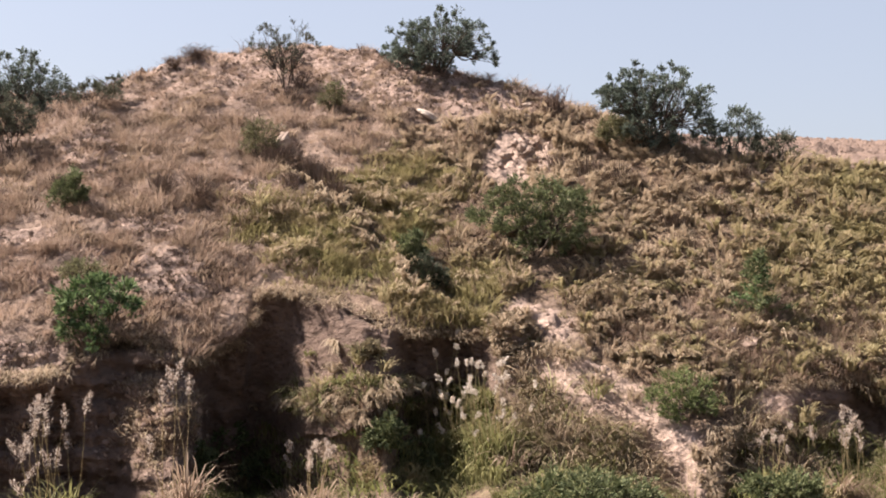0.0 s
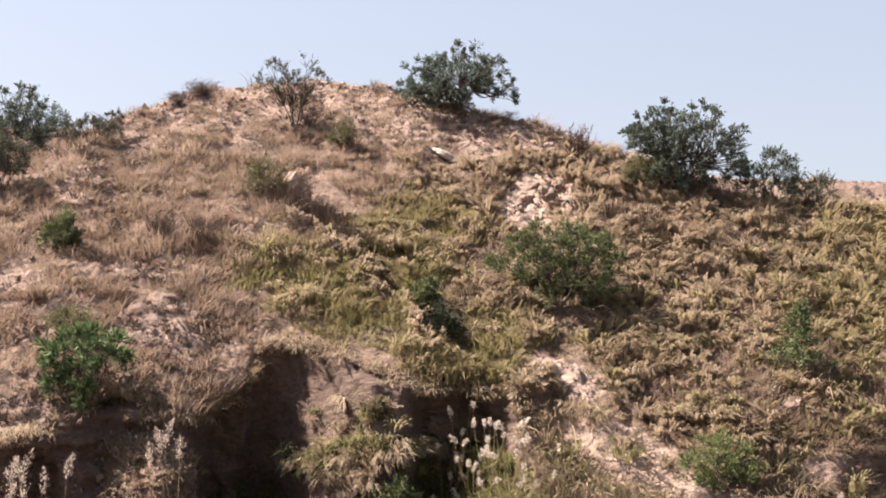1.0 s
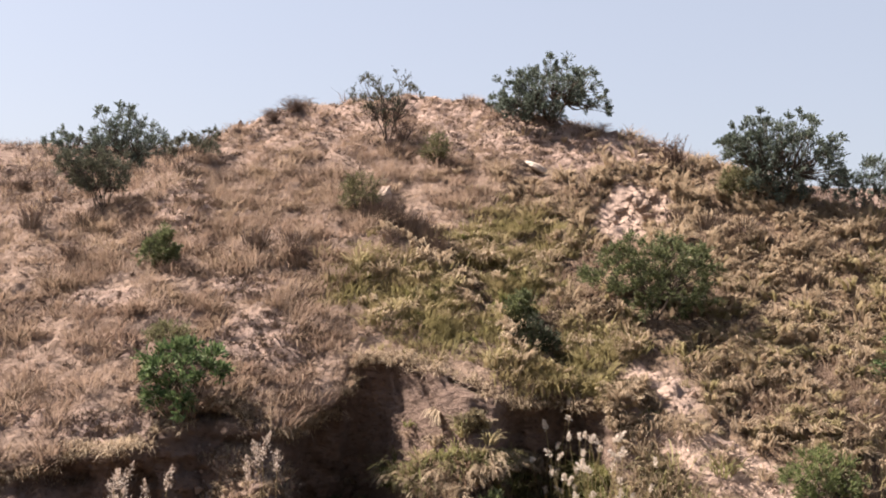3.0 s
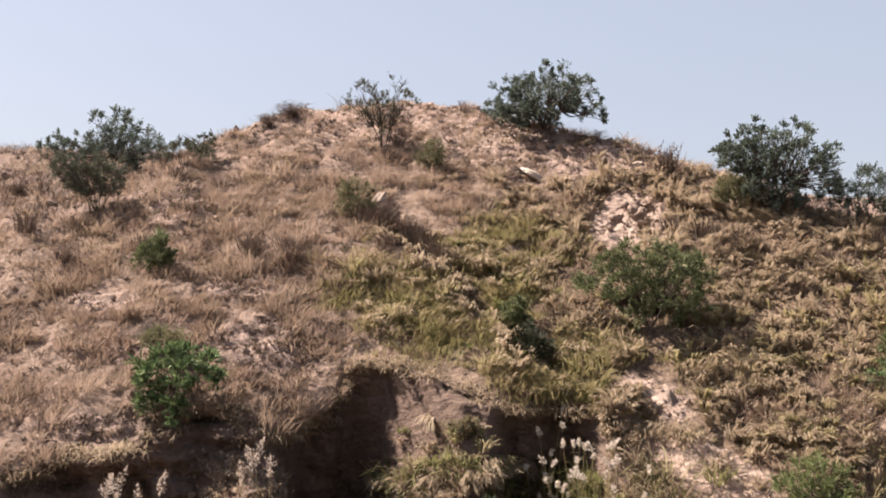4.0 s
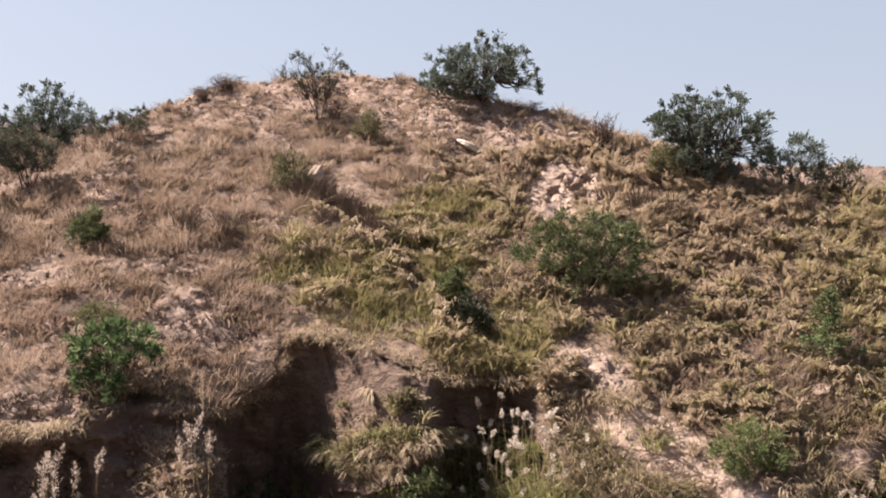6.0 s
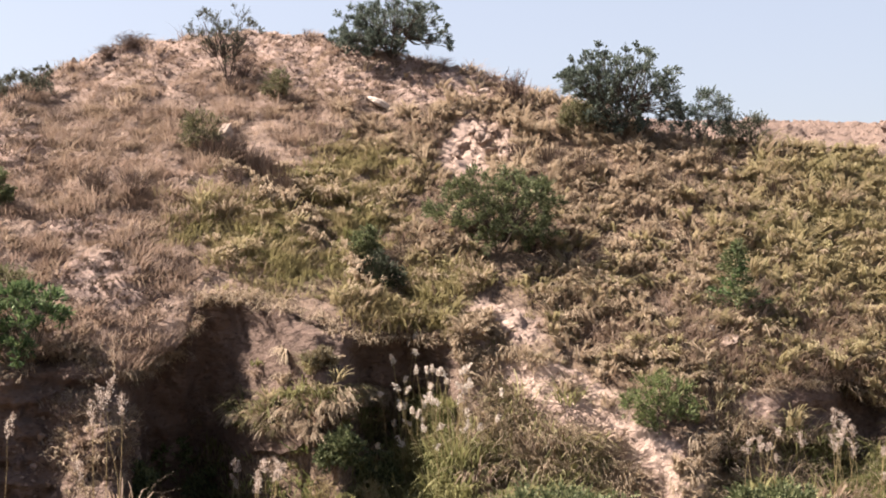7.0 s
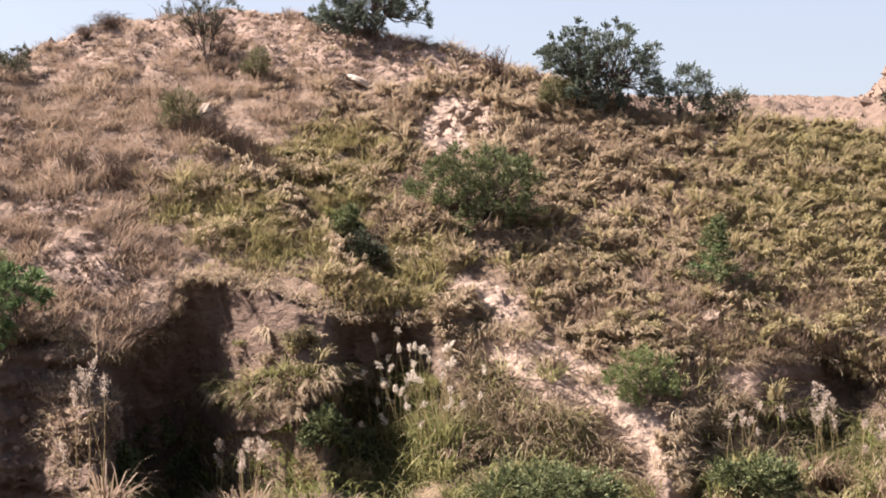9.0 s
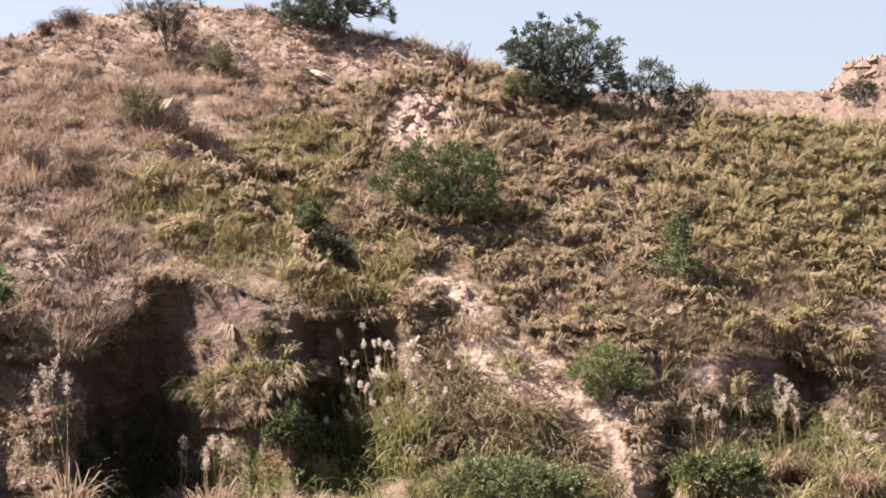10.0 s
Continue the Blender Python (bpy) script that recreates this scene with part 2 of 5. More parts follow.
CREST = np.array([  # bearing and rise of the hill's crest
    (-0.600, 0.060), (-0.386, 0.078), (-0.344, 0.088), (-0.289, 0.106), (-0.260, 0.126), (-0.218, 0.158), (-0.185, 0.170),
    (-0.164, 0.1785), (-0.143, 0.182), (-0.113, 0.1845), (-0.079, 0.188), (-0.037, 0.186), (-0.016, 0.1815), (0.0175, 0.174),
    (0.051, 0.168), (0.097, 0.1586), (0.117, 0.150), (0.150, 0.1396), (0.175, 0.131), (0.196, 0.122), (0.239, 0.111),
    (0.282, 0.1086), (0.326, 0.105), (0.444, 0.097), (0.600, 0.090)])
RIM = np.array([  # bearing and rise of the plateau's rim, behind the hill
    (-0.600, 0.148), (-0.351, 0.147), (-0.270, 0.145), (-0.200, 0.140), (0.000, 0.130), (0.180, 0.126), (0.261, 0.1257),
    (0.317, 0.1264), (0.396, 0.1255), (0.404, 0.130), (0.414, 0.144), (0.445, 0.148), (0.500, 0.140), (0.600, 0.125)])
RIM_DEPTH = 76.0

bear = np.concatenate([-np.geomspace(8, 0.46, 18)[:-1], np.arange(-0.46, 0.5201, 0.0019), np.geomspace(0.53, 8, 18)])
nc = len(bear)


def along(table, col):
    return np.interp(bear, table[:, 0], table[:, col])


def smooth(v, n):
    k = np.hanning(n + 2)[1:-1]
    return np.convolve(np.pad(v, n // 2, mode="edge"), k / k.sum(), "valid")


STEEP, FOOT = 0.62, 43.8


def slope_depth(e):
    """The hillside is one even slope: the depth at which it is met under a rise."""
    return STEEP * FOOT / (STEEP - e)


eL, bite, run, eB = (smooth(along(LIP, c), 5) for c in (1, 2, 3, 4))
near = np.exp(-(bear / 0.5) ** 8) * (1 - 0.85 * np.exp(-((bear - 0.18) / 0.085) ** 4))   # frayed edges, but for the grown bank
eL = eL + 0.0030 * near * fbm(bear * 55, 0, 0, 3, 51)
eB = eB + 0.0150 * near * fbm(bear * 30, 0, 0, 3, 52)
bite = bite + 0.35 * near * fbm(bear * 45, 0, 0, 3, 53)
yL = slope_depth(eL) + bite
shift = bear - 0.026 * np.exp(-((bear + 0.09) / 0.05) ** 4)   # the bluffs' flanks run down aslant
yB = np.interp(shift, bear, slope_depth(eL) + bite - run)
bank = np.maximum(1.3 * np.exp(-((bear - 0.115) / 0.10) ** 4), 3.4 * np.exp(-((bear - 0.038) / 0.052) ** 4)) + 2.0 * np.exp(-((bear - 0.45) / 0.07) ** 4) + 1.8 * np.exp(-((bear - 0.325) / 0.045) ** 4)   # how far a grown bank reaches out below
under = 0.10 * np.exp(-((bear + 0.055) / 0.06) ** 4) + 0.5 * np.exp(-((bear - 0.33) / 0.04) ** 4)   # how far the bluffs are undercut
eC = smooth(along(CREST, 1), 9) + 0.0008 * near * fbm(bear * 70, 0, 0, 3, 54)
yC = slope_depth(eC)
eR = smooth(along(RIM, 1), 5)
yR = np.full(nc, RIM_DEPTH)
ones = np.ones(nc)
stations = [  # depth, height, rows up to the next
    (-300 * ones, 5.6 * ones, 4), (-12 * ones, 5.5 * ones, 6), (2 * ones, 5.35 * ones, 10), (16 * ones, 1.6 * ones, 12),
    (24 * ones, 0.1 * ones, 14), (30.5 * ones, 0.0 * ones, 20), (yB + 0.7 * under - 0.3 - bank, EYE + np.minimum(eB - 0.004, -0.150 - 0.014 * np.exp(-((bear + 0.085) / 0.075) ** 4)) * (yB - bank), 40),
    (yB + under, EYE + (eB - 0.002) * yB, 12), (yB, EYE + eB * yB, 90),
    (yL, EYE + eL * yL, 200), (yC, EYE + eC * yC, 64), (yR, EYE + eR * yR, 10), (260 * ones, EYE + eR * yR - 1.0, 8), (4500 * ones, EYE + eR * yR - 1.0, 1)]
Y, Z, S = [], [], []
for n, ((y0, z0, rows), (y1, z1, _)) in enumerate(zip(stations, stations[1:])):
    for r in range(rows):
        s = r / rows
        y = y0 + (y1 - y0) * s
        if n == 9:  # the slope: straight as seen from the bank, bowed into a hollow in the middle
            e = eL + (eC - eL) * s
            y = slope_depth(e) + bite * math.exp(-s / 0.035)
            y = y + 0.9 * np.sin(math.pi * s) * np.exp(-((bear - 0.03) / 0.13) ** 2) - 0.5 * np.sin(math.pi * s) * np.exp(-((bear + 0.25) / 0.1) ** 2)
            z = EYE + e * y
        elif n == 8:  # the faces: the bluff to the west leans out towards its foot, the middle one is undercut
            lean_out = 1 + 0.22 / (1 + np.exp((bear + 0.17) * 90)) - 0.45 * np.exp(-((bear + 0.045) / 0.045) ** 4)
            y, z = y0 + (y1 - y0) * (1 - (1 - s) ** lean_out), z0 + (z1 - z0) * s
        elif n == 12:
            y, z = y0 * (y1 / y0) ** s, z0 + (z1 - z0) * s
        else:
            z = z0 + (z1 - z0) * s
        Y.append(y), Z.append(z), S.append((n if n < 6 else 5 + (n - 5) / 3 if n < 8 else n - 2) + s * (1 if n < 5 or n > 7 else 1 / 3) + 0 * ones)
Y.append(stations[-1][0]), Z.append(stations[-1][1]), S.append(11 * ones)
Y, Z, S = np.array(Y), np.array(Z), np.array(S)
A = np.broadcast_to(bear, Y.shape)
X = A * np.where(Y > 28, Y, 28 + (np.minimum(Y, 28) - 28) * 0.05)
nr = len(Y)


def bell(v, mid, width):
    return np.exp(-((v - mid) / width) ** 2)


def spot_mask(a, e, ra, re, hard=2.0):
    """A soft-edged patch of the hillside round a bearing and a rise."""
    rise = (Z - EYE) / np.maximum(Y, 20)
    w = 0.35 * fbm(X * 0.9, Y * 0.9, Z * 0.9, 3, 77)
    d = ((A - a) / ra) ** 2 + ((rise - e) / re) ** 2 + w
    return 1 / (1 + np.exp((d - 1) * 4 * hard))


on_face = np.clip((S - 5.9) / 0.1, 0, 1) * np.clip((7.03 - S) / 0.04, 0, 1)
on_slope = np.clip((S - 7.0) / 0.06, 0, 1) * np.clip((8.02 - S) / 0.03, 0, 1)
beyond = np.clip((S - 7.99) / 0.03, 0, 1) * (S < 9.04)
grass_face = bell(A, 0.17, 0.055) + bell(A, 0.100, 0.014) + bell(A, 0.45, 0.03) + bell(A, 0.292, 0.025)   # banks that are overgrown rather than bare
# weight of the darkened loess: bare faces, and partly the land beyond
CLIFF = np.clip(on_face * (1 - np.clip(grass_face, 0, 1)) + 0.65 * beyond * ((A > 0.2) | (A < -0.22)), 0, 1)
SPUR = ((0.096, -0.019), (0.112, -0.023), (0.124, -0.036), (0.122, -0.053), (0.124, -0.064), (0.146, -0.071), (0.172, -0.080), (0.188, -0.089), (0.210, -0.104), (0.228, -0.125), (0.243, -0.147), (0.256, -0.166))


def streak(line, half):
    """A ragged band of the hillside along a line of bearings and rises."""
    rise = (Z - EYE) / np.maximum(Y, 20)
    d = np.full(A.shape, 9.0)
    for (a0, e0), (a1, e1) in zip(line, line[1:]):
        t = np.clip(((A - a0) * (a1 - a0) + (rise - e0) * (e1 - e0)) / ((a1 - a0) ** 2 + (e1 - e0) ** 2), 0, 1)
        d = np.minimum(d, np.hypot(A - a0 - t * (a1 - a0), rise - e0 - t * (e1 - e0)))
    d = d / half + 0.55 * fbm(X * 1.1, Y * 1.1, Z * 1.1, 3, 78)
    return 1 / (1 + np.exp((d - 1) * 6))


CLAY = np.clip(streak(SPUR, 0.0115) + sum(spot_mask(*p) for p in ((0.112, -0.0235, 0.022, 0.008), (0.124, -0.059, 0.026, 0.014), (0.152, -0.071, 0.026, 0.010), (0.088, 0.108, 0.031, 0.017), (0.422, -0.046, 0.024, 0.016), (0.265, -0.036, 0.012, 0.006)))  + 0.1 * spot_mask(-0.195, -0.100, 0.026, 0.035), 0, 1)
GAP = spot_mask(0.120, -0.0505, 0.022, 0.0045)   # grass between the clay knob and the scar below it
CLAY = CLAY * (1 - GAP) * np.clip((S - 5.2) / 0.1, 0, 1) * (S < 8)
BARE = np.clip(sum(spot_mask(*p) for p in (
    (-0.180, 0.003, 0.036, 0.018), (-0.268, -0.005, 0.03, 0.010), (-0.200, 0.045, 0.03, 0.008), (-0.300, 0.030, 0.03, 0.008), (-0.245, 0.100, 0.02, 0.025), (-0.29, -0.062, 0.07, 0.012), (-0.10, 0.172, 0.09, 0.013), (-0.02, 0.160, 0.07, 0.016), (0.05, 0.148, 0.05, 0.012))) + 0.9 * beyond + CLAY, 0, 1)

# relief: swells, hummocks and clods on the slope; grooves, ledges and hollows on the faces
fade = np.clip((S - 5) / 0.5, 0, 1) * np.clip((9.9 - S) / 0.5, 0, 1)
open_ground = np.clip(BARE + 0.7 * np.clip(((Z - EYE) / np.maximum(Y, 20) - 0.122) / 0.03, 0, 1), 0, 1)
dry_side = on_slope / (1 + np.exp((A - 0.0) * 40))
swell = 0.20 * fbm(X * 0.22, Y * 0.22, Z * 0.22, 2, 1)
hummock = 0.22 * fbm(X * 1.1, Y * 0.55, Z * 0.55, 3, 2)
clod = 0.12 * np.abs(fbm(X * 3.2, Y * 3.2, Z * 3.2, 2, 3)) - 0.05
step = 0.16 * np.abs(fbm(X * 0.8, Y * 0.9, Z * 2.6, 3, 13))   # little terraces trodden along the slope
Z = Z + fade * (on_slope * (0.6 * swell + hummock) * (1 - 0.6 * open_ground) + clod * (1 + 0.1 * CLAY * (A > 0.08) + 0.25 * open_ground) + 1.3 * step * open_ground + 0.6 * step * dry_side)
mound = bell(A, 0.44, 0.035) * bell(S, 9.0, 0.3)
rough = 0.5 * fbm(X * 0.45, Y * 0.45, Z * 0.45, 5, 8)
Z = Z + fade * np.clip((S - 8.0) / 0.3, 0, 1) * np.clip((8.9 - S) / 0.4, 0.08, 1) * rough + mound * 0.5 * fbm(X * 0.8, Y * 0.8, Z * 1.5, 4, 9)
FURROW = ((-0.090, 0.095), (-0.0716, 0.0865), (-0.0484, 0.0745), (-0.030, 0.056), (-0.022, 0.046))
GULLET = ((0.000, 0.027), (0.0120, 0.018), (0.0290, 0.0085))   # a hole washed out below the little bush
furrow = (streak(FURROW, 0.0085) + streak(GULLET, 0.0070)) * on_slope
furrow_bank = (streak([(a - 0.004, e - 0.011) for a, e in FURROW], 0.0060) + streak([(a - 0.003, e - 0.010) for a, e in GULLET], 0.0050)) * on_slope
Z = Z - 0.30 * furrow + 0.30 * furrow_bank * (1 - furrow)
Z = Z + 0.30 * spot_mask(0.107, -0.0230, 0.014, 0.006) * on_slope   # the clay knob at the head of the spur
scar = spot_mask(0.086, 0.106, 0.036, 0.022) * on_slope   # a crumbled, hollowed break in the slope
Z = Z - 0.55 * scar * np.abs(fbm(X * 1.5 + 0.8 * Z, Y * 1.5, Z * 1.8, 3, 93))
groove = np.abs(fbm(X * 0.75 + 0.5 * Z, 3.3 + 0.2 * Y, Z * 0.30, 3, 5))
lump = fbm(X * 0.45, Y * 0.3, Z * 0.6, 4, 6)
CRACKS = (((-0.0880, -0.0040), (-0.0830, -0.0200), (-0.0772, -0.0420)), ((-0.0660, -0.0180), (-0.0570, -0.0350), (-0.0470, -0.0560)), ((-0.0440, -0.0200), (-0.0310, -0.0260), (-0.0180, -0.0300)))
cleft = np.clip(sum(streak(line, 0.0017) for line in CRACKS), 0, 1)   # slanting clefts in the middle bluff
west_side = 1 / (1 + np.exp((A + 0.165) * 120))
brow = bell(S, 7.0, 0.025) * bell(A, -0.088, 0.025)   # its edge juts out a little
crack = (1 - np.minimum(np.abs(fbm(X * 0.8 + 0.6 * Z + 0.5 * lump, Z * 0.35, 0, 2, 15)), 1)) ** 9 * bell(A, -0.06, 0.055)
chip = fbm(X * 1.5 + 1.1 * Z, Y * 1.9, 1.8 * Z - 0.9 * X, 3, 14)
ledge = fbm(X * 0.25, 0 * X, Z * 2.6, 3, 7)
Y = Y + on_face * (0.34 * groove * (1 - 0.85 * bell(A, -0.065, 0.055)) + 0.42 * lump * (1 - 0.7 * bell(A, -0.065, 0.045)) + (0.12 + 0.20 * west_side) * chip * (1 - 0.9 * bell(A, -0.065, 0.05)) + (0.10 + 0.22 * west_side) * ledge * (1 - 0.8 * bell(A, -0.065, 0.05)) + 0.18 * crack + 0.24 * cleft - 0.40 * brow - 0.10) * np.clip(1 - 0.9 * grass_face, 0.12, 1)
X = A * np.where(Y > 28, Y, 28 + (np.minimum(Y, 28) - 28) * 0.05)
P = np.stack([X, Y, Z], 2)


def grid_mesh(name, P, mats, attributes=()):
    nr, nc = P.shape[:2]
    me = bpy.data.meshes.new(name)
    idx = np.arange(nr * nc).reshape(nr, nc)
    quads = np.stack([idx[:-1, :-1], idx[:-1, 1:], idx[1:, 1:], idx[1:, :-1]], 2).reshape(-1, 4)
    sheet(me, P.reshape(-1, 3), quads)
    for key, values in attributes:
        me.attributes.new(key, "FLOAT", "POINT").data.foreach_set("value", np.ascontiguousarray(values.reshape(-1), dtype=np.float32))
    for m in mats:
        me.materials.append(m)
    return me


def sheet(me, verts, faces, flat=False):
    """Fill a mesh from arrays: vertices (n, 3) and faces (m, k)."""
    n, k = faces.shape
    me.vertices.add(len(verts))
    me.vertices.foreach_set("co", np.ascontiguousarray(verts, dtype=np.float32).reshape(-1))
    me.loops.add(n * k)
    me.loops.foreach_set("vertex_index", np.ascontiguousarray(faces, dtype=np.int32).reshape(-1))
    me.polygons.add(n)
    me.polygons.foreach_set("loop_start", np.arange(0, n * k, k, dtype=np.int32))
    me.polygons.foreach_set("use_smooth", np.full(n, not flat))
    me.update(calc_edges=True)
    return me


# dead thatch under the grass; in furrow and hole it paints their shade
LITTER_SHADE = np.clip(furrow + (0.95 * (S > 7) * (S < 8) * (1 - 0.55 * dry_side) * (1 - 0.7 * open_ground) + 0.9 * (S <= 6)) * (1 - BARE) + 0.2 * beyond, 0, 1)
ground = new("ground", grid_mesh("ground", P, [EARTH], (("litter_shade", LITTER_SHADE), ("cliff", CLIFF), ("clay", CLAY))))
tagged(ground, "eroded tan loess hillside with pale clay scars above a gully", "ground", kind="structure")

from mathutils.bvhtree import BVHTree
i0, i1 = 40, nr - 12
sub = P[i0:i1:2, 17:-18:2]
sr, sc = sub.shape[:2]
ix = np.arange(sr * sc).reshape(sr, sc)
tree_of_ground = BVHTree.FromPolygons([tuple(v) for v in sub.reshape(-1, 3)],
                                      [tuple(q) for q in np.stack([ix[:-1, :-1], ix[:-1, 1:], ix[1:, 1:], ix[1:, :-1]], 2).reshape(-1, 4).tolist()])


def ground_at(bearing, rise):
    """The place on the ground that is seen from the bank under a bearing and a rise."""
    hit = tree_of_ground.ray_cast(Vector((0, 0, EYE)), Vector((bearing, 1, rise)).normalized())[0]
    return hit if hit else Vector((bearing * 58, 58, EYE + rise * 58))


def on_ground(x, y):
    hit = tree_of_ground.ray_cast(Vector((x, y, 80)), Vector((0, 0, -1)))[0]
    return hit.z if hit else 0.0


# ---- helpers for plants and stones ----
rng = np.random.default_rng(11)


def mesh_object(name, verts, faces, mat, parent=None, label="", flat=False):
    me = bpy.data.meshes.new(name)
    sheet(me, np.asarray(verts), np.asarray(faces), flat)
    me.materials.append(mat)
    ob = new(name, me)
    if parent is not None:
        ob.parent = parent
    if label:
        ob["label"] = label
    return ob


def unit(v):
    return v / np.maximum(np.linalg.norm(v, axis=-1, keepdims=True), 1e-9)


def tubes(lines, sides=5):
    """Tapered tubes round polylines: each line is (points (n, 3), radii (n,)). Gives vertices and quads."""
    V, F, k = [], [], 0
    ring = np.linspace(0, 2 * math.pi, sides, endpoint=False)
    for pts, rad in lines:
        pts = np.asarray(pts, float)
        n = len(pts)
        d = unit(np.gradient(pts, axis=0))
        ref = np.where(np.abs(d[:, 2:]) > 0.9, [[1.0, 0, 0]], [[0, 0, 1.0]])
        u = unit(np.cross(d, ref))
        v = np.cross(d, u)
        V.append((pts[:, None] + np.asarray(rad)[:, None, None] * (np.cos(ring)[None, :, None] * u[:, None] + np.sin(ring)[None, :, None] * v[:, None])).reshape(-1, 3))
        i = np.arange(n * sides).reshape(n, sides) + k
        j = np.roll(i, -1, axis=1)
        F.append(np.stack([i[:-1], j[:-1], j[1:], i[1:]], 2).reshape(-1, 4))
        k += n * sides
    return np.vstack(V), np.vstack(F)


def leaves(centres, directions, size, slim=0.45):
    """A small pointed leaf at each centre, along its direction."""
    n = len(centres)
    d = unit(directions + rng.normal(0, 0.35, (n, 3)))
    w = unit(np.cross(d, rng.normal(0, 1, (n, 3))))
    L = (size * rng.uniform(0.6, 1.35, n))[:, None]
    v = np.stack([centres, centres + d * L * 0.5 + w * L * slim * 0.5, centres + d * L, centres + d * L * 0.5 - w * L * slim * 0.5], 1).reshape(-1, 3)
    return v, np.arange(n * 4).reshape(n, 4)


def blades(base, out, length, width, rise=1.0, droop=0.6, joints=1):
    """Grass blades: tapering strips with one or two joints. base (n, 3); out (n, 2): the way that they lean; droop: how far the tip sinks."""
    n = len(base)
    o = np.concatenate([out, np.zeros((n, 1))], 1)
    L = np.asarray(length)[:, None]
    w = unit(np.cross(o + [0, 0, 0.2], [0, 0, 1.0]))
    a = rng.uniform(-0.9, 0.9, (n, 1))
    w = unit(w + a * unit(np.concatenate([rng.normal(0, 1, (n, 2)), np.zeros((n, 1))], 1))) * np.asarray(width)[:, None] * 0.5
    up = np.array([0, 0, 1.0])
    dr = np.asarray(droop).reshape(-1, 1)

    def at(q):
        return base + L * ((1.05 * q - (0.1 + 0.55 * dr) * q ** 2.4) * rise * up + 0.95 * q ** 1.5 * o)

    rows = [base - w, base + w]
    for q in ((0.52,), (0.38, 0.72))[joints - 1]:
        rows += [at(q) + w * (1.1 - 0.6 * q), at(q) - w * (1.1 - 0.6 * q)]
    v = np.stack(rows + [at(1.0)], 1).reshape(-1, 3)
    k = len(rows) + 1
    i = np.arange(n)[:, None] * k
    tri = [[0, 1, 2], [0, 2, 3], [3, 2, 4]] if joints == 1 else [[0, 1, 2], [0, 2, 3], [3, 2, 4], [3, 4, 5], [5, 4, 6]]
    return v, np.concatenate([i + t for t in tri], 1).reshape(-1, 3)


def sway(p, q, n=5, amount=0.12):
    """A crooked line from p to q."""
    s = np.linspace(0, 1, n)[:, None]
    ln = np.linalg.norm(q - p)
    w = np.cumsum(rng.normal(0, 1, (n, 3)), axis=0)
    w = (w - s * w[-1]) * amount * ln / n ** 0.5
    w[0] = 0
    return p + (q - p) * s + w


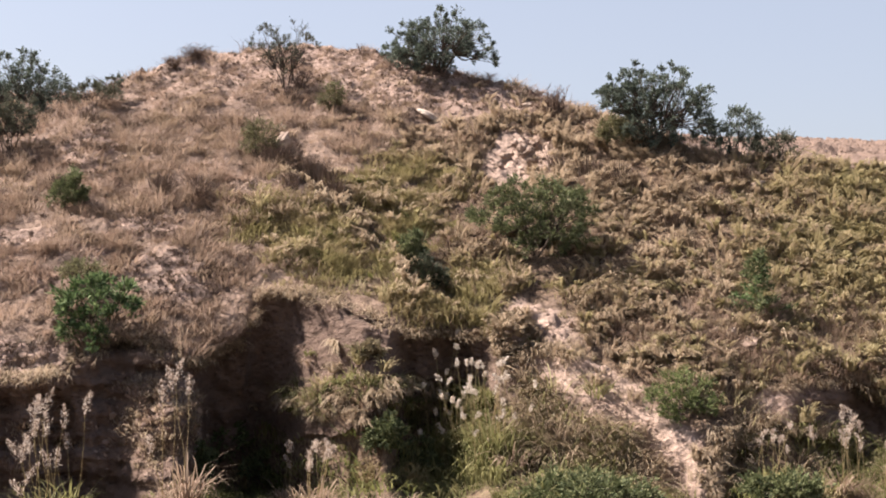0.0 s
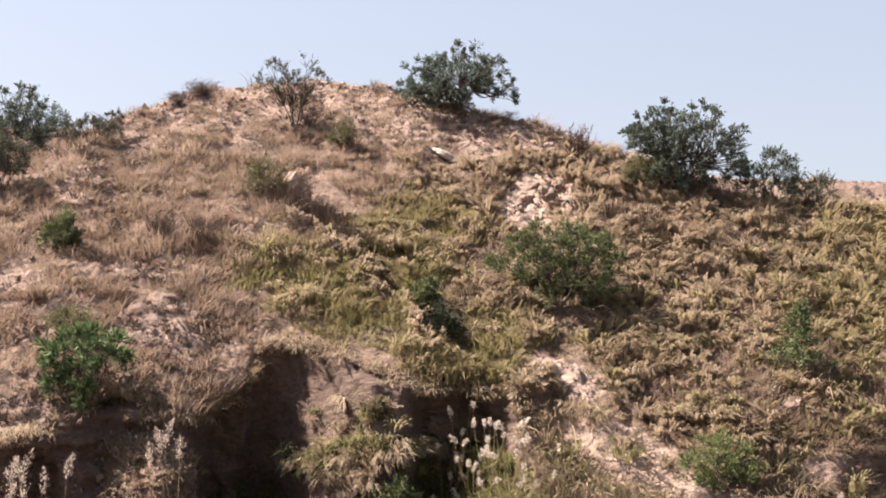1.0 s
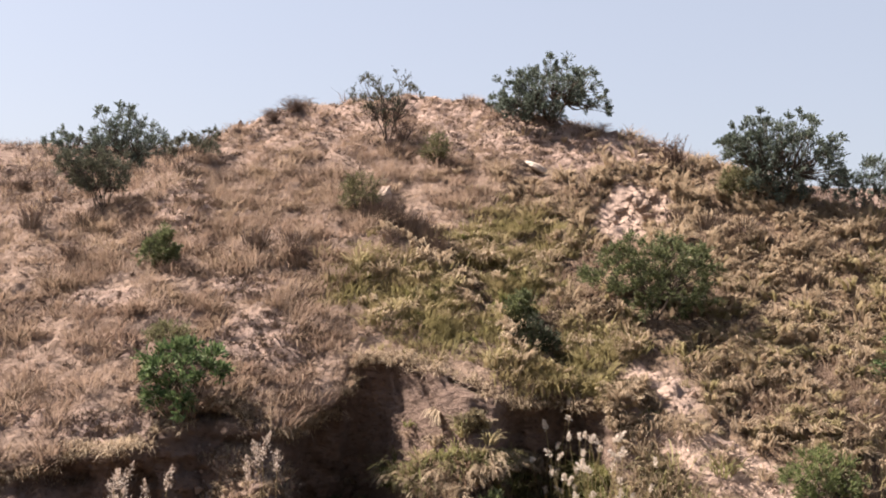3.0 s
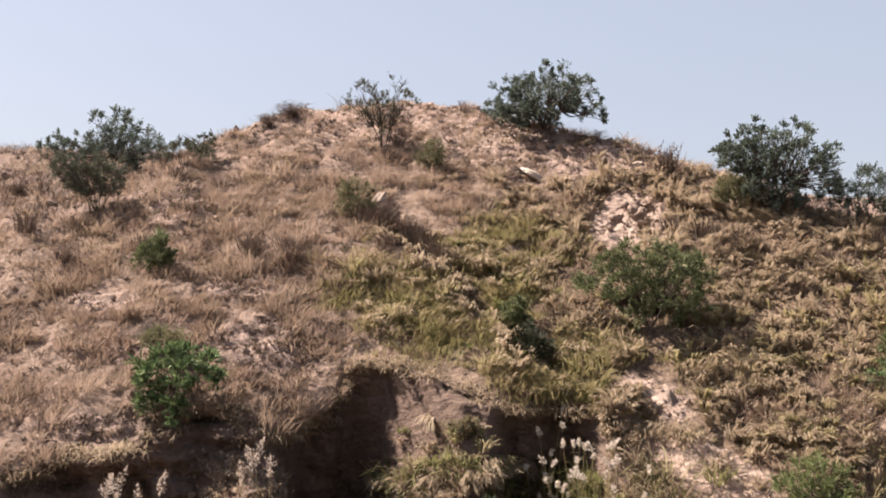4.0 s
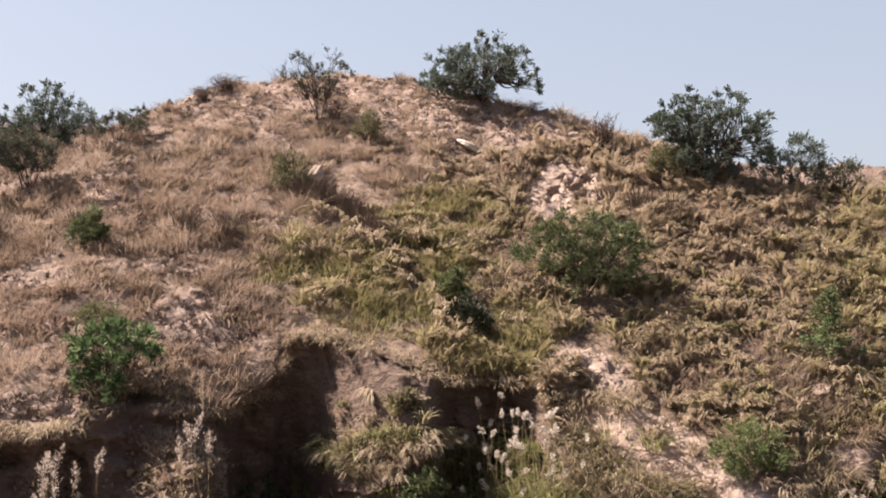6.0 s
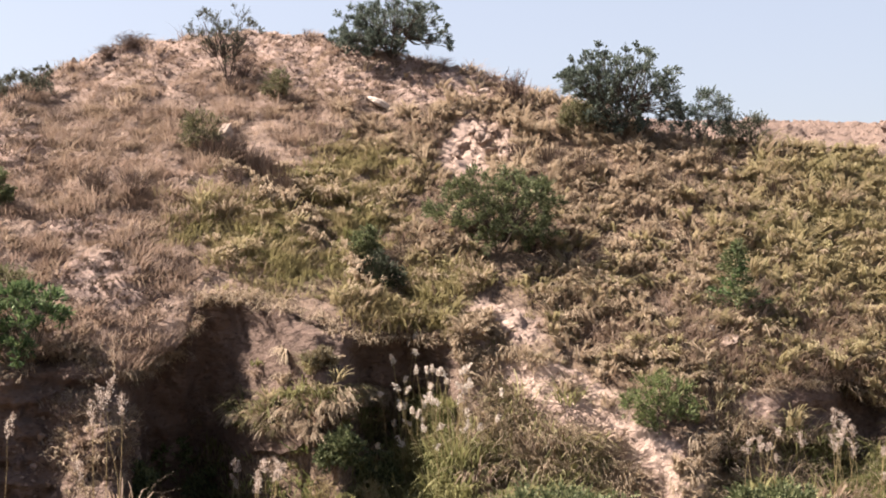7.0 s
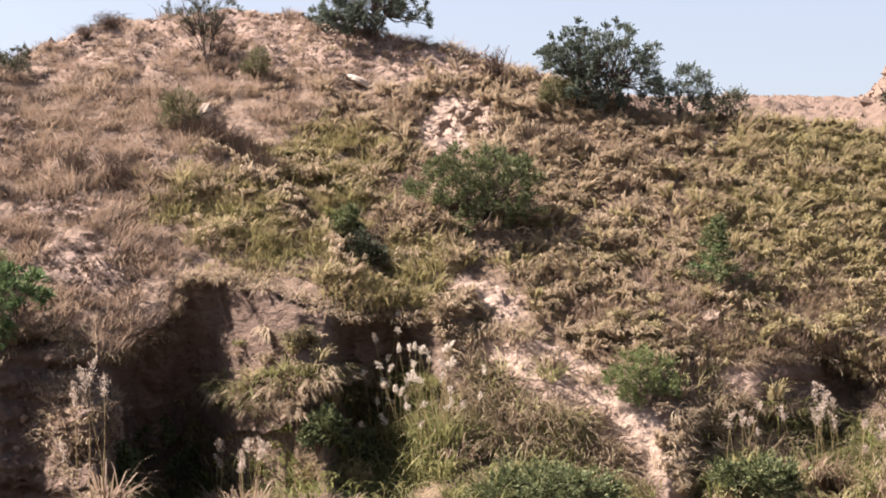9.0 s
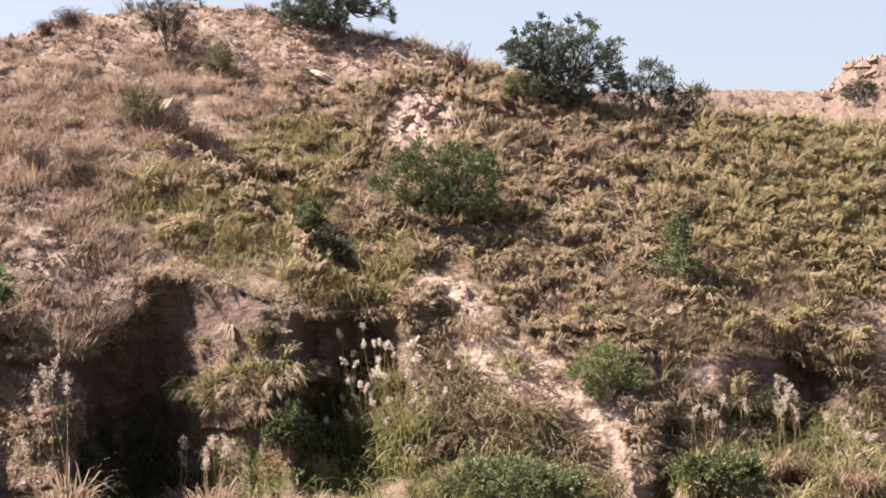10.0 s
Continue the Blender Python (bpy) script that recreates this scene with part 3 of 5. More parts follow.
def shrub(name, bearing, rise, wide, high, leaf, label, category="bush", count=3500, size=0.09, lift=0.25, clumps=26,
          stems=4, lean=(0, 0), sparse=0.0, deep=None, feather=1.0, thick=0.05, drop=0.0, twigs=15, slim=0.45, lobes=(), seed=5, parts=("trunk", "crown")):
    """A tree or bush: crooked stems from one foot to clumps of sprays, with gaps between them. lift: share of the height below the crown."""
    global rng
    shared, rng = rng, np.random.default_rng(seed + int(abs(bearing) * 1e4))   # each plant keeps its own shape
    foot = ground_at(bearing, rise)
    deep = deep or wide * 0.8
    thing = new(name)
    thing.location = foot - Vector((0, 0, 0.05))
    tagged(thing, label, category)
    mid = np.array([lean[0], lean[1], high * (lift + (1 - lift) * 0.5) - drop])
    half = np.array([wide / 2, deep / 2, high * (1 - lift) / 2]) * 1.06
    if wide < 2.1:
        count, clumps = int(count * 1.6), clumps + 12
    size, count, thick = size * 1.25, int(count * 2.2), thick * 0.6
    c = unit(rng.normal(0, 1, (clumps, 3)))
    c *= (rng.uniform(0.25, 1.0, (clumps, 1)) ** 0.45) * 0.76
    c[:, 2] = np.where(c[:, 2] < -0.35, c[:, 2] * 0.6, c[:, 2])
    c *= 1 + 0.18 * rng.normal(0, 1, (clumps, 1))
    cen = mid + c * half
    half = half * (1 - 0.22 * (feather - 1))
    reach = 0.40 * feather * (half.prod() ** (1 / 3)) * rng.uniform(0.75, 1.35, clumps)
    core, stray = mid * [1, 1, 0.8], 1.0
    if lobes:   # the crown's own outline: masses of foliage at x, z with a radius
        mass = np.array(lobes)
        pick = np.repeat(np.arange(len(mass)), np.maximum(np.round(clumps * mass[:, 2] ** 2 / (mass[:, 2] ** 2).sum()), 2).astype(int))
        clumps, r = len(pick), mass[pick, 2]
        turn, off = rng.uniform(0, 6.28, clumps), np.sqrt(rng.uniform(0, 1, clumps)) * r * 0.95
        cen = np.stack([mass[pick, 0] + off * np.cos(turn), rng.uniform(-0.5, 0.5, clumps) * deep * np.sqrt(np.clip(1 - (mass[pick, 0] / (wide * 0.55)) ** 2, 0.12, 1)) + lean[1], mass[pick, 1] + off * np.sin(turn) * 0.8], 1)
        reach = 0.62 * r ** 0.5 * rng.uniform(0.6, 1.15, clumps) * 0.75
        core, stray = np.array([mass[:, 0].mean() * 0.6, lean[1], mass[:, 1].max() * 0.25]), 0.7
    # stems, each with its own limbs to the clumps that lie its way
    ang = np.linspace(0, 2 * math.pi, stems, endpoint=False) + rng.uniform(0, 1)
    heads = np.stack([lean[0] * 0.35 + np.cos(ang) * wide * 0.14, lean[1] * 0.35 + np.sin(ang) * deep * 0.14, np.full(stems, high * (lift * 0.75 + 0.12))], 1)
    if stems == 1:
        heads[0, :2] = np.array(lean) * 0.4
    owner = np.argmin(np.linalg.norm(cen[:, None] - heads[None] * [1.5, 1.5, 1.0], axis=2), axis=1)
    for s in range(stems):
        lines = [(sway(np.array([rng.normal(0, 0.04), rng.normal(0, 0.04), -0.15]), heads[s], 5, 0.10), np.linspace(thick, thick * 0.7, 5))]
        for k in np.nonzero(owner == s)[0]:
            lines.append((sway(heads[s], cen[k], 5, 0.12), np.linspace(thick * 0.6, thick * 0.16, 5)))
        v, f = tubes(lines)
        mesh_object(parts[0], v, f, BARK, thing)
    # sprays
    cs, ds, tw = [], [], []
    per = max(3, int(count / (clumps * twigs)))
    for k in range(clumps):
        outw = unit(cen[k] - core)
        d = unit(stray * rng.normal(0, 1, (twigs, 3)) + 0.9 * outw + [0, 0, 0.25])
        ln = reach[k] * rng.uniform(0.5, 1.35, (twigs, 1))
        keep = rng.uniform(0, 1, twigs) > sparse
        s = rng.uniform(0.05, 1.0, (twigs, per, 1)) ** 0.6
        pos = cen[k] + d[:, None] * ln[:, None] * s + rng.normal(0, 0.035 * reach[k] + 0.012, (twigs, per, 3))
        cs.append(pos[keep].reshape(-1, 3))
        ds.append(np.repeat((d + [0, 0, 0.15])[keep], per, axis=0))
        tw += [(np.stack([cen[k], cen[k] + d[i] * ln[i] * 0.55, cen[k] + d[i] * ln[i] * 1.02]), np.array([0.010, 0.007, 0.003]) * (1 + thick * 6)) for i in range(twigs) if i % 3 == 0]
    v, f = leaves(np.vstack(cs), np.vstack(ds), size, slim)
    crown = mesh_object(parts[1], v, f, leaf, thing)
    v, f = tubes(tw, 3)
    mesh_object("twig_spray", v, f, BARK, crown)["kind"] = "stuff"
    rng = shared
    return thing


def sapling(bearing, rise, wide, high):
    """A slender young tree: one stem with sprays that shorten towards the tip."""
    thing = new("sapling")
    thing.location = ground_at(bearing, rise) - Vector((0, 0, 0.05))
    tagged(thing, "slender feathery green sapling standing in the grass", "sapling")
    stem = sway(np.array([0, 0, -0.1]), np.array([0.1, 0, high]), 8, 0.03)
    mesh_object("trunk", *tubes([(stem, np.linspace(0.03, 0.006, 8))]), BARK, thing)
    for k in range(30):
        h = 0.08 + 0.9 * k / 30
        p = np.array([np.interp(h * 7, range(8), stem[:, c]) for c in range(3)])
        ang = 2.4 * k + rng.uniform(-0.4, 0.4)
        ln = wide * 0.5 * (1.08 - h) * rng.uniform(0.7, 1.25)
        q = p + np.array([math.cos(ang) * ln, math.sin(ang) * ln, ln * rng.uniform(0.2, 0.6)])
        limb = sway(p, q, 4, 0.08)
        twig = mesh_object("branch", *tubes([(limb, np.linspace(0.010, 0.003, 4))], 3), BARK, thing)
        s = rng.uniform(0.15, 1.05, (90, 1))
        c = p + (q - p) * s + rng.normal(0, 0.07, (90, 3))
        mesh_object("foliage", *leaves(c, (q - p) / ln + rng.normal(0, 0.5, (90, 3)), 0.12), MOSSY if k % 3 else BRIGHT, twig)
    return thing


def twiggy(name, bearing, rise, wide, high, label, category="dead bush", n=70, mat=None, width=0.02):
    """A leafless bush: a fan of forked twigs from one foot."""
    foot = ground_at(bearing, rise)
    thing = new(name)
    thing.location = foot - Vector((0, 0, 0.05))
    tagged(thing, label, category)
    for k in range(n // 6):
        tip = np.array([rng.normal(0, wide * 0.26), rng.normal(0, wide * 0.2), high * rng.uniform(0.6, 1.0)])
        ln = sway(np.array([rng.normal(0, 0.05), rng.normal(0, 0.05), -0.05]), tip, 6, 0.12)
        lines = [(ln, np.linspace(width, width * 0.3, 6))]
        for j in range(7):
            i = rng.integers(2, 6)
            q = ln[i] + np.array([rng.normal(0, wide * 0.14), rng.normal(0, wide * 0.12), high * rng.uniform(0.02, 0.22)])
            lines.append((sway(ln[i], q, 4, 0.15), np.linspace(width * 0.5, width * 0.2, 4)))
        mesh_object("stem", *tubes(lines, 3), mat or TWIG, thing)
    return thing


def boulder(name, bearing, rise, size, mat, label, category="stone", sink=0.25, rough=0.55, seed=0):
    """A rough stone, half sunk into the slope."""
    bm = bmesh.new()
    bmesh.ops.create_icosphere(bm, subdivisions=3, radius=0.5)
    for v in bm.verts:
        p = v.co.copy()
        k = 1 + rough * noise.noise(p * 2.2 + Vector((seed * 3.7, seed, 0))) + 0.5 * rough * noise.noise(p * 5.1 + Vector((seed, 0, seed * 2.1)))
        q = p * k
        v.co = Vector((q.x * size[0], q.y * size[1], q.z * size[2]))
    me = bpy.data.meshes.new(name)
    bm.to_mesh(me)
    bm.free()
    me.materials.append(mat)
    ob = new(name, me)
    foot = ground_at(bearing, rise)
    ob.matrix_basis = Matrix.Translation(foot + Vector((0, 0, size[2] * (0.4 - sink)))) @ pose(0, 0, 0, 20 + 4 * (seed % 5), 6 * (seed % 3) - 6, 37 * seed)
    return tagged(ob, label, category)


# ---- trees and bushes on the skyline ----
shrub("tree", -0.3077, 0.1005, 3.4, 2.6, GREYLEAF, "dark grey-green thorn tree on the bare shoulder of the hill", "tree", count=9500, size=0.05, clumps=120, stems=6, deep=2.0, thick=0.05, twigs=12,
      lobes=((-1.55, 1.9, 0.50), (-1.0, 1.6, 0.6), (-0.5, 1.35, 0.6), (-0.2, 1.9, 0.6), (0.3, 1.5, 0.55), (0.55, 1.9, 0.5), (-0.9, 1.1, 0.4), (0.0, 0.8, 0.45), (0.6, 1.0, 0.35), (-1.2, 2.2, 0.3)))
shrub("tree", -0.2930, 0.1275, 5.4, 3.0, LEAF, "spreading green thorn tree behind the hill's shoulder", "tree", count=12500, size=0.065, clumps=190, stems=5, deep=2.6, thick=0.06, twigs=12,
      lobes=((-0.7, 2.6, 0.5), (0.1, 2.75, 0.55), (0.7, 2.2, 0.55), (1.35, 1.85, 0.5), (1.6, 1.2, 0.45), (0.7, 1.2, 0.8), (-0.35, 1.7, 0.8), (-1.0, 1.8, 0.55), (-1.5, 1.4, 0.45), (-2.3, 1.85, 0.42), (-3.0, 1.75, 0.38), (-3.5, 1.5, 0.3), (-2.6, 1.25, 0.5), (-1.8, 0.8, 0.55), (0.45, 0.5, 0.55)))
shrub("bush", -0.2420, 0.1380, 2.4, 1.5, GREYLEAF, "low flat-topped grey-green shrub on the skyline of the ridge", count=2800, size=0.06, clumps=46, stems=6, sparse=0.1, thick=0.025, twigs=12,
      lobes=((-0.9, 0.55, 0.28), (-0.5, 0.85, 0.32), (0.0, 0.95, 0.30), (0.4, 0.7, 0.35), (0.75, 1.25, 0.2), (0.95, 1.15, 0.18), (0.7, 0.6, 0.3)))
shrub("tree", -0.0955, 0.1565, 3.0, 2.9, GREYLEAF, "thin open-crowned thorn tree near the hilltop", "tree", count=3600, size=0.055, clumps=80, stems=5, sparse=0.30, twigs=12, deep=1.8, thick=0.05,
      lobes=((-1.3, 1.95, 0.34), (-0.95, 2.6, 0.38), (-0.45, 2.1, 0.5), (0.1, 1.9, 0.6), (0.6, 2.65, 0.38), (1.0, 2.4, 0.32), (1.4, 2.0, 0.26), (-0.65, 1.6, 0.5), (0.4, 1.5, 0.45), (0.0, 1.05, 0.4)))
shrub("tree", 0.0255, 0.1722, 5.0, 2.9, LEAF, "dense spreading dark green thorn tree on the crest", "tree", count=18500, size=0.064, clumps=230, stems=7, deep=3.4, thick=0.08, slim=0.5, twigs=12,
      lobes=((-2.15, 1.0, 0.45), (-1.75, 1.65, 0.55), (-0.95, 2.1, 0.55), (0.0, 2.35, 0.5), (0.85, 2.2, 0.55), (1.45, 1.65, 0.55), (2.05, 1.05, 0.45), (2.4, 0.7, 0.3), (0.7, 1.4, 0.7), (-0.5, 1.4, 0.8), (-1.4, 0.9, 0.7), (-0.5, 0.7, 0.55), (1.35, 0.95, 0.4), (-2.6, 0.85, 0.2), (-1.7, 0.45, 0.45), (-0.7, 0.1, 0.45), (-2.0, 0.75, 0.45), (-1.0, 0.35, 0.5), (-0.1, 0.3, 0.5), (0.5, 0.6, 0.45)))
shrub("tree", 0.1940, 0.1175, 5.0, 3.5, LEAF, "bushy dark green thorn tree on the falling crest", "tree", count=18500, size=0.067, clumps=230, stems=7, deep=3.2, thick=0.08, slim=0.5, twigs=12,
      lobes=((-2.1, 2.15, 0.42), (-1.3, 2.5, 0.52), (-0.5, 2.8, 0.52), (0.3, 3.1, 0.40), (1.1, 3.0, 0.45), (1.65, 2.1, 0.5), (2.0, 1.25, 0.5), (1.3, 1.6, 0.7), (0.4, 2.0, 0.8), (-0.6, 1.8, 0.85), (-1.45, 1.6, 0.5), (0.0, 0.9, 0.65), (0.8, 0.8, 0.45), (2.4, 0.85, 0.35), (-0.5, 1.0, 0.6), (-1.0, 2.1, 0.6), (-1.7, 1.95, 0.5), (-1.85, 2.5, 0.35), (-0.9, 3.0, 0.4), (-0.9, 0.4, 0.45), (0.9, 0.4, 0.4), (-0.3, 0.35, 0.5), (0.4, 0.4, 0.45), (-1.0, 0.8, 0.45)))
shrub("bush", 0.1625, 0.1140, 1.7, 1.5, OLIVELEAF, "rounded olive shrub beside the crest tree", count=2200, size=0.055, lift=0.05, clumps=18, stems=5, thick=0.02)
shrub("bush", 0.2560, 0.1120, 2.6, 2.2, LEAF, "open green thorn bush on the falling crest", count=4800, size=0.065, clumps=70, stems=5, sparse=0.1, deep=1.8, twigs=12, thick=0.04,
      lobes=((-1.15, 0.95, 0.42), (-0.5, 1.25, 0.45), (0.25, 1.75, 0.42), (0.75, 1.35, 0.42), (0.15, 1.0, 0.55), (1.0, 0.7, 0.4), (-0.6, 0.5, 0.5), (0.3, 0.4, 0.4)))
shrub("bush", 0.2900, 0.1095, 1.9, 1.2, GREYLEAF, "small grey bush at the end of the crest", count=1500, size=0.06, lift=0.04, clumps=14, stems=5, sparse=0.1, thick=0.025)
twiggy("dead_bush", -0.1640, 0.1760, 1.6, 0.72, "brown leafless bush on the skyline", n=300)
twiggy("dead_bush", -0.1810, 0.1700, 1.0, 0.6, "brown leafless bush on the skyline", n=200)
twiggy("dead_bush", -0.0370, 0.1850, 0.5, 0.5, "brown dry tuft on the hilltop", n=40)
twiggy("dead_bush", 0.1160, 0.1345, 1.3, 1.6, "upright leafless grey-brown bush on the falling crest", n=200, width=0.032)
twiggy("dead_bush", -0.0830, 0.1555, 1.3, 1.1, "dark brown dry bush beside the thin tree", n=120)
twiggy("dead_bush", 0.0600, 0.1640, 1.6, 0.5, "low dark dry growth along the crest", n=90)
shrub("bush", 0.4245, 0.1150, 1.5, 1.3, GREYLEAF, "small grey bush below the crumbling mound", count=1300, size=0.06, lift=0.05, clumps=18, stems=5, sparse=0.15, thick=0.02)
# ---- bushes on the slope ----
shrub("bush", -0.0590, 0.1395, 1.2, 1.25, OLIVELEAF, "small grey-green bush high on the slope", count=1500, size=0.05, lift=0.02, clumps=14, stems=5, thick=0.02)
shrub("bush", -0.1135, 0.1010, 1.5, 1.6, OLIVELEAF, "green bush with a hollow shaded foot", count=2300, size=0.05, lift=0.06, clumps=26, stems=5, thick=0.025, feather=1.4, sparse=0.2)
shrub("bush", -0.2607, 0.0560, 1.5, 1.55, MOSSY, "compact dark green bush in dry grass", count=2600, size=0.06, lift=0.02, clumps=20, stems=5, thick=0.025)
shrub("bush", 0.1040, 0.0300, 4.2, 2.8, MOSSY, "large feathery green bush shading the slope", count=15500, size=0.074, clumps=160, stems=7, twigs=12, thick=0.045, deep=2.8, lean=(-0.1, -0.2), slim=0.36,
      lobes=((-1.9, 1.45, 0.5), (-1.4, 1.9, 0.5), (-0.7, 2.25, 0.52), (0.1, 2.4, 0.5), (0.9, 2.3, 0.5), (1.4, 1.9, 0.5), (1.7, 1.35, 0.5), (0.8, 1.5, 0.7), (-0.3, 1.5, 0.8), (-1.1, 1.2, 0.55), (0.3, 0.9, 0.6), (1.2, 0.8, 0.5), (-0.5, 0.7, 0.5), (0.6, 0.4, 0.5), (1.0, 0.4, 0.5), (1.5, 0.6, 0.4), (-0.2, 0.35, 0.45)))
shrub("bush", 0.0070, 0.0160, 1.1, 1.5, MOSSY, "small dark green bush in the hollow", count=1500, size=0.07, lift=0.05, clumps=12, stems=4, thick=0.02)
# added bushes, dark-leaved to stand for the shade in the hole
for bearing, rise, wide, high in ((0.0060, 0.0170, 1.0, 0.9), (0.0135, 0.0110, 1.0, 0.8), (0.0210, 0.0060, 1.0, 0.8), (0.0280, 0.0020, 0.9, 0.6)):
    shrub("bush", bearing, rise, wide, high, SHADELEAF, "low dark green bush added for the shade of a washed-out hole", count=800, size=0.06, lift=0.0, clumps=10, stems=4, thick=0.015)
shrub("bush", -0.2330, -0.0420, 3.0, 2.4, BRIGHT, "bright green bush hanging over the cliff's edge", count=3000, size=0.15, clumps=56, stems=7, sparse=0.1, thick=0.03, deep=1.5, lean=(-0.1, -0.45), slim=0.28, twigs=13,
      lobes=((-0.5, 1.7, 0.42), (0.1, 1.45, 0.45), (0.7, 1.25, 0.42), (1.0, 0.95, 0.3), (-1.35, 1.0, 0.45), (-0.75, 0.95, 0.55), (-0.2, 0.85, 0.5), (-0.9, 0.4, 0.42), (-0.4, 0.15, 0.45), (-0.45, -0.25, 0.35), (-1.0, -0.05, 0.3)))
shrub("bush", -0.2520, -0.0080, 1.7, 1.1, OLIVELEAF, "thin yellowing bush behind the bright green one", count=1100, size=0.08, clumps=16, stems=5, sparse=0.25, thick=0.015, feather=1.4, slim=0.3)
shrub("bush", 0.2260, -0.0990, 2.0, 1.3, LIMELEAF, "fresh green feathery bush on the clay spur", count=3300, size=0.065, clumps=48, stems=6, thick=0.02, twigs=12, slim=0.3, sparse=0.2, deep=1.4,
      lobes=((-0.8, 0.55, 0.4), (-0.45, 0.95, 0.42), (0.1, 1.05, 0.42), (0.5, 0.75, 0.42), (0.85, 0.4, 0.35), (-0.2, 0.45, 0.5), (0.35, 0.3, 0.4), (-0.6, 0.2, 0.35)))
sapling(0.2798, -0.0187, 1.9, 2.4)
shrub("bush", 0.1550, -0.1770, 4.2, 0.95, MOSSY, "broad green bush at the gully's foot", count=6500, size=0.08, lift=0.0, clumps=44, stems=7, thick=0.03)
shrub("bush", 0.3080, -0.1760, 2.6, 1.2, MOSSY, "leafy green bush at the gully's foot", count=4000, size=0.08, lift=0.0, clumps=28, stems=6, thick=0.03)
for bearing, rise, wide, high in ((-0.140, -0.135, 1.8, 1.3), (-0.105, -0.152, 1.6, 1.1), (-0.010, -0.128, 1.4, 1.0), (0.015, -0.145, 1.5, 1.1), (-0.160, -0.150, 1.4, 1.0)):
    shrub("bush", bearing, rise, wide, high, MOSSY, "dark leafy bush in the shade of the cliff", count=1900, size=0.085, lift=0.0, clumps=18, stems=5, thick=0.02)
for bearing, rise, wide, high in ((-0.026, -0.056, 0.9, 0.55),):
    shrub("bush", bearing, rise, wide, high, SAGE, "dry grey-green herb bush clinging to the bluff", count=1300, size=0.075, lift=0.0, clumps=14, stems=6, thick=0.015)
# ---- stones ----
boulder("stone", 0.0165, 0.1352, (0.7, 1.15, 0.32), CHALK, "flat white stone lying on the slope", seed=2, sink=-0.1, rough=0.4)
boulder("stone", -0.0960, 0.1110, (0.5, 0.42, 0.9), PALE, "pale upright boulder beside a bush", seed=4, rough=0.6, sink=0.12)


# ---- grass: what nobody could count ----
cell = np.linalg.norm(np.cross(P[1:, :-1] - P[:-1, :-1], P[:-1, 1:] - P[:-1, :-1]), axis=2)
AREA = np.where((np.abs(A[:-1, :-1]) < 0.6), cell, 0)


def scatter(weight, n):
    """n places on the ground, as many in each cell as its area and the weight say."""
    w = (AREA * weight[:-1, :-1]).reshape(-1)
    c = rng.choice(len(w), n, p=w / w.sum())
    r, k = np.unravel_index(c, AREA.shape)
    u, v = rng.uniform(0, 1, (2, n, 1))
    return P[r, k] + (P[r + 1, k] - P[r, k]) * u + (P[r, k + 1] - P[r, k]) * v


GREEN = np.clip(sum(spot_mask(*p, hard=0.7) for p in (
    (-0.050, 0.042, 0.065, 0.036), (0.050, -0.008, 0.070, 0.022), (0.39, 0.030, 0.13, 0.040), (0.40, 0.088, 0.12, 0.018), (0.0, 0.085, 0.04, 0.02))), 0, 1)
MIDDLE = np.clip(1 / (1 + np.exp(-(A - 0.02 + 0.04 * fbm(X * 0.3, Y * 0.3, Z * 0.3, 2, 21)) * 40)), 0, 1)
HIGH = np.clip(((Z - EYE) / np.maximum(Y, 20) - 0.122) / 0.03, 0, 1) * (1 - 0.6 / (1 + np.exp(-(A - 0.09) * 60)))
patchy = np.clip(0.8 + 1.7 * fbm(X * 1.5, Y * 0.9, Z * 0.9, 3, 31), 0.15, 1.8)
cover = on_slope * (1 - 0.75 * BARE) * patchy * (1 - 0.86 * HIGH)
shoulder = beyond * np.clip(1.6 - (S - 8) * 1.5, 0.12, 1) * patchy


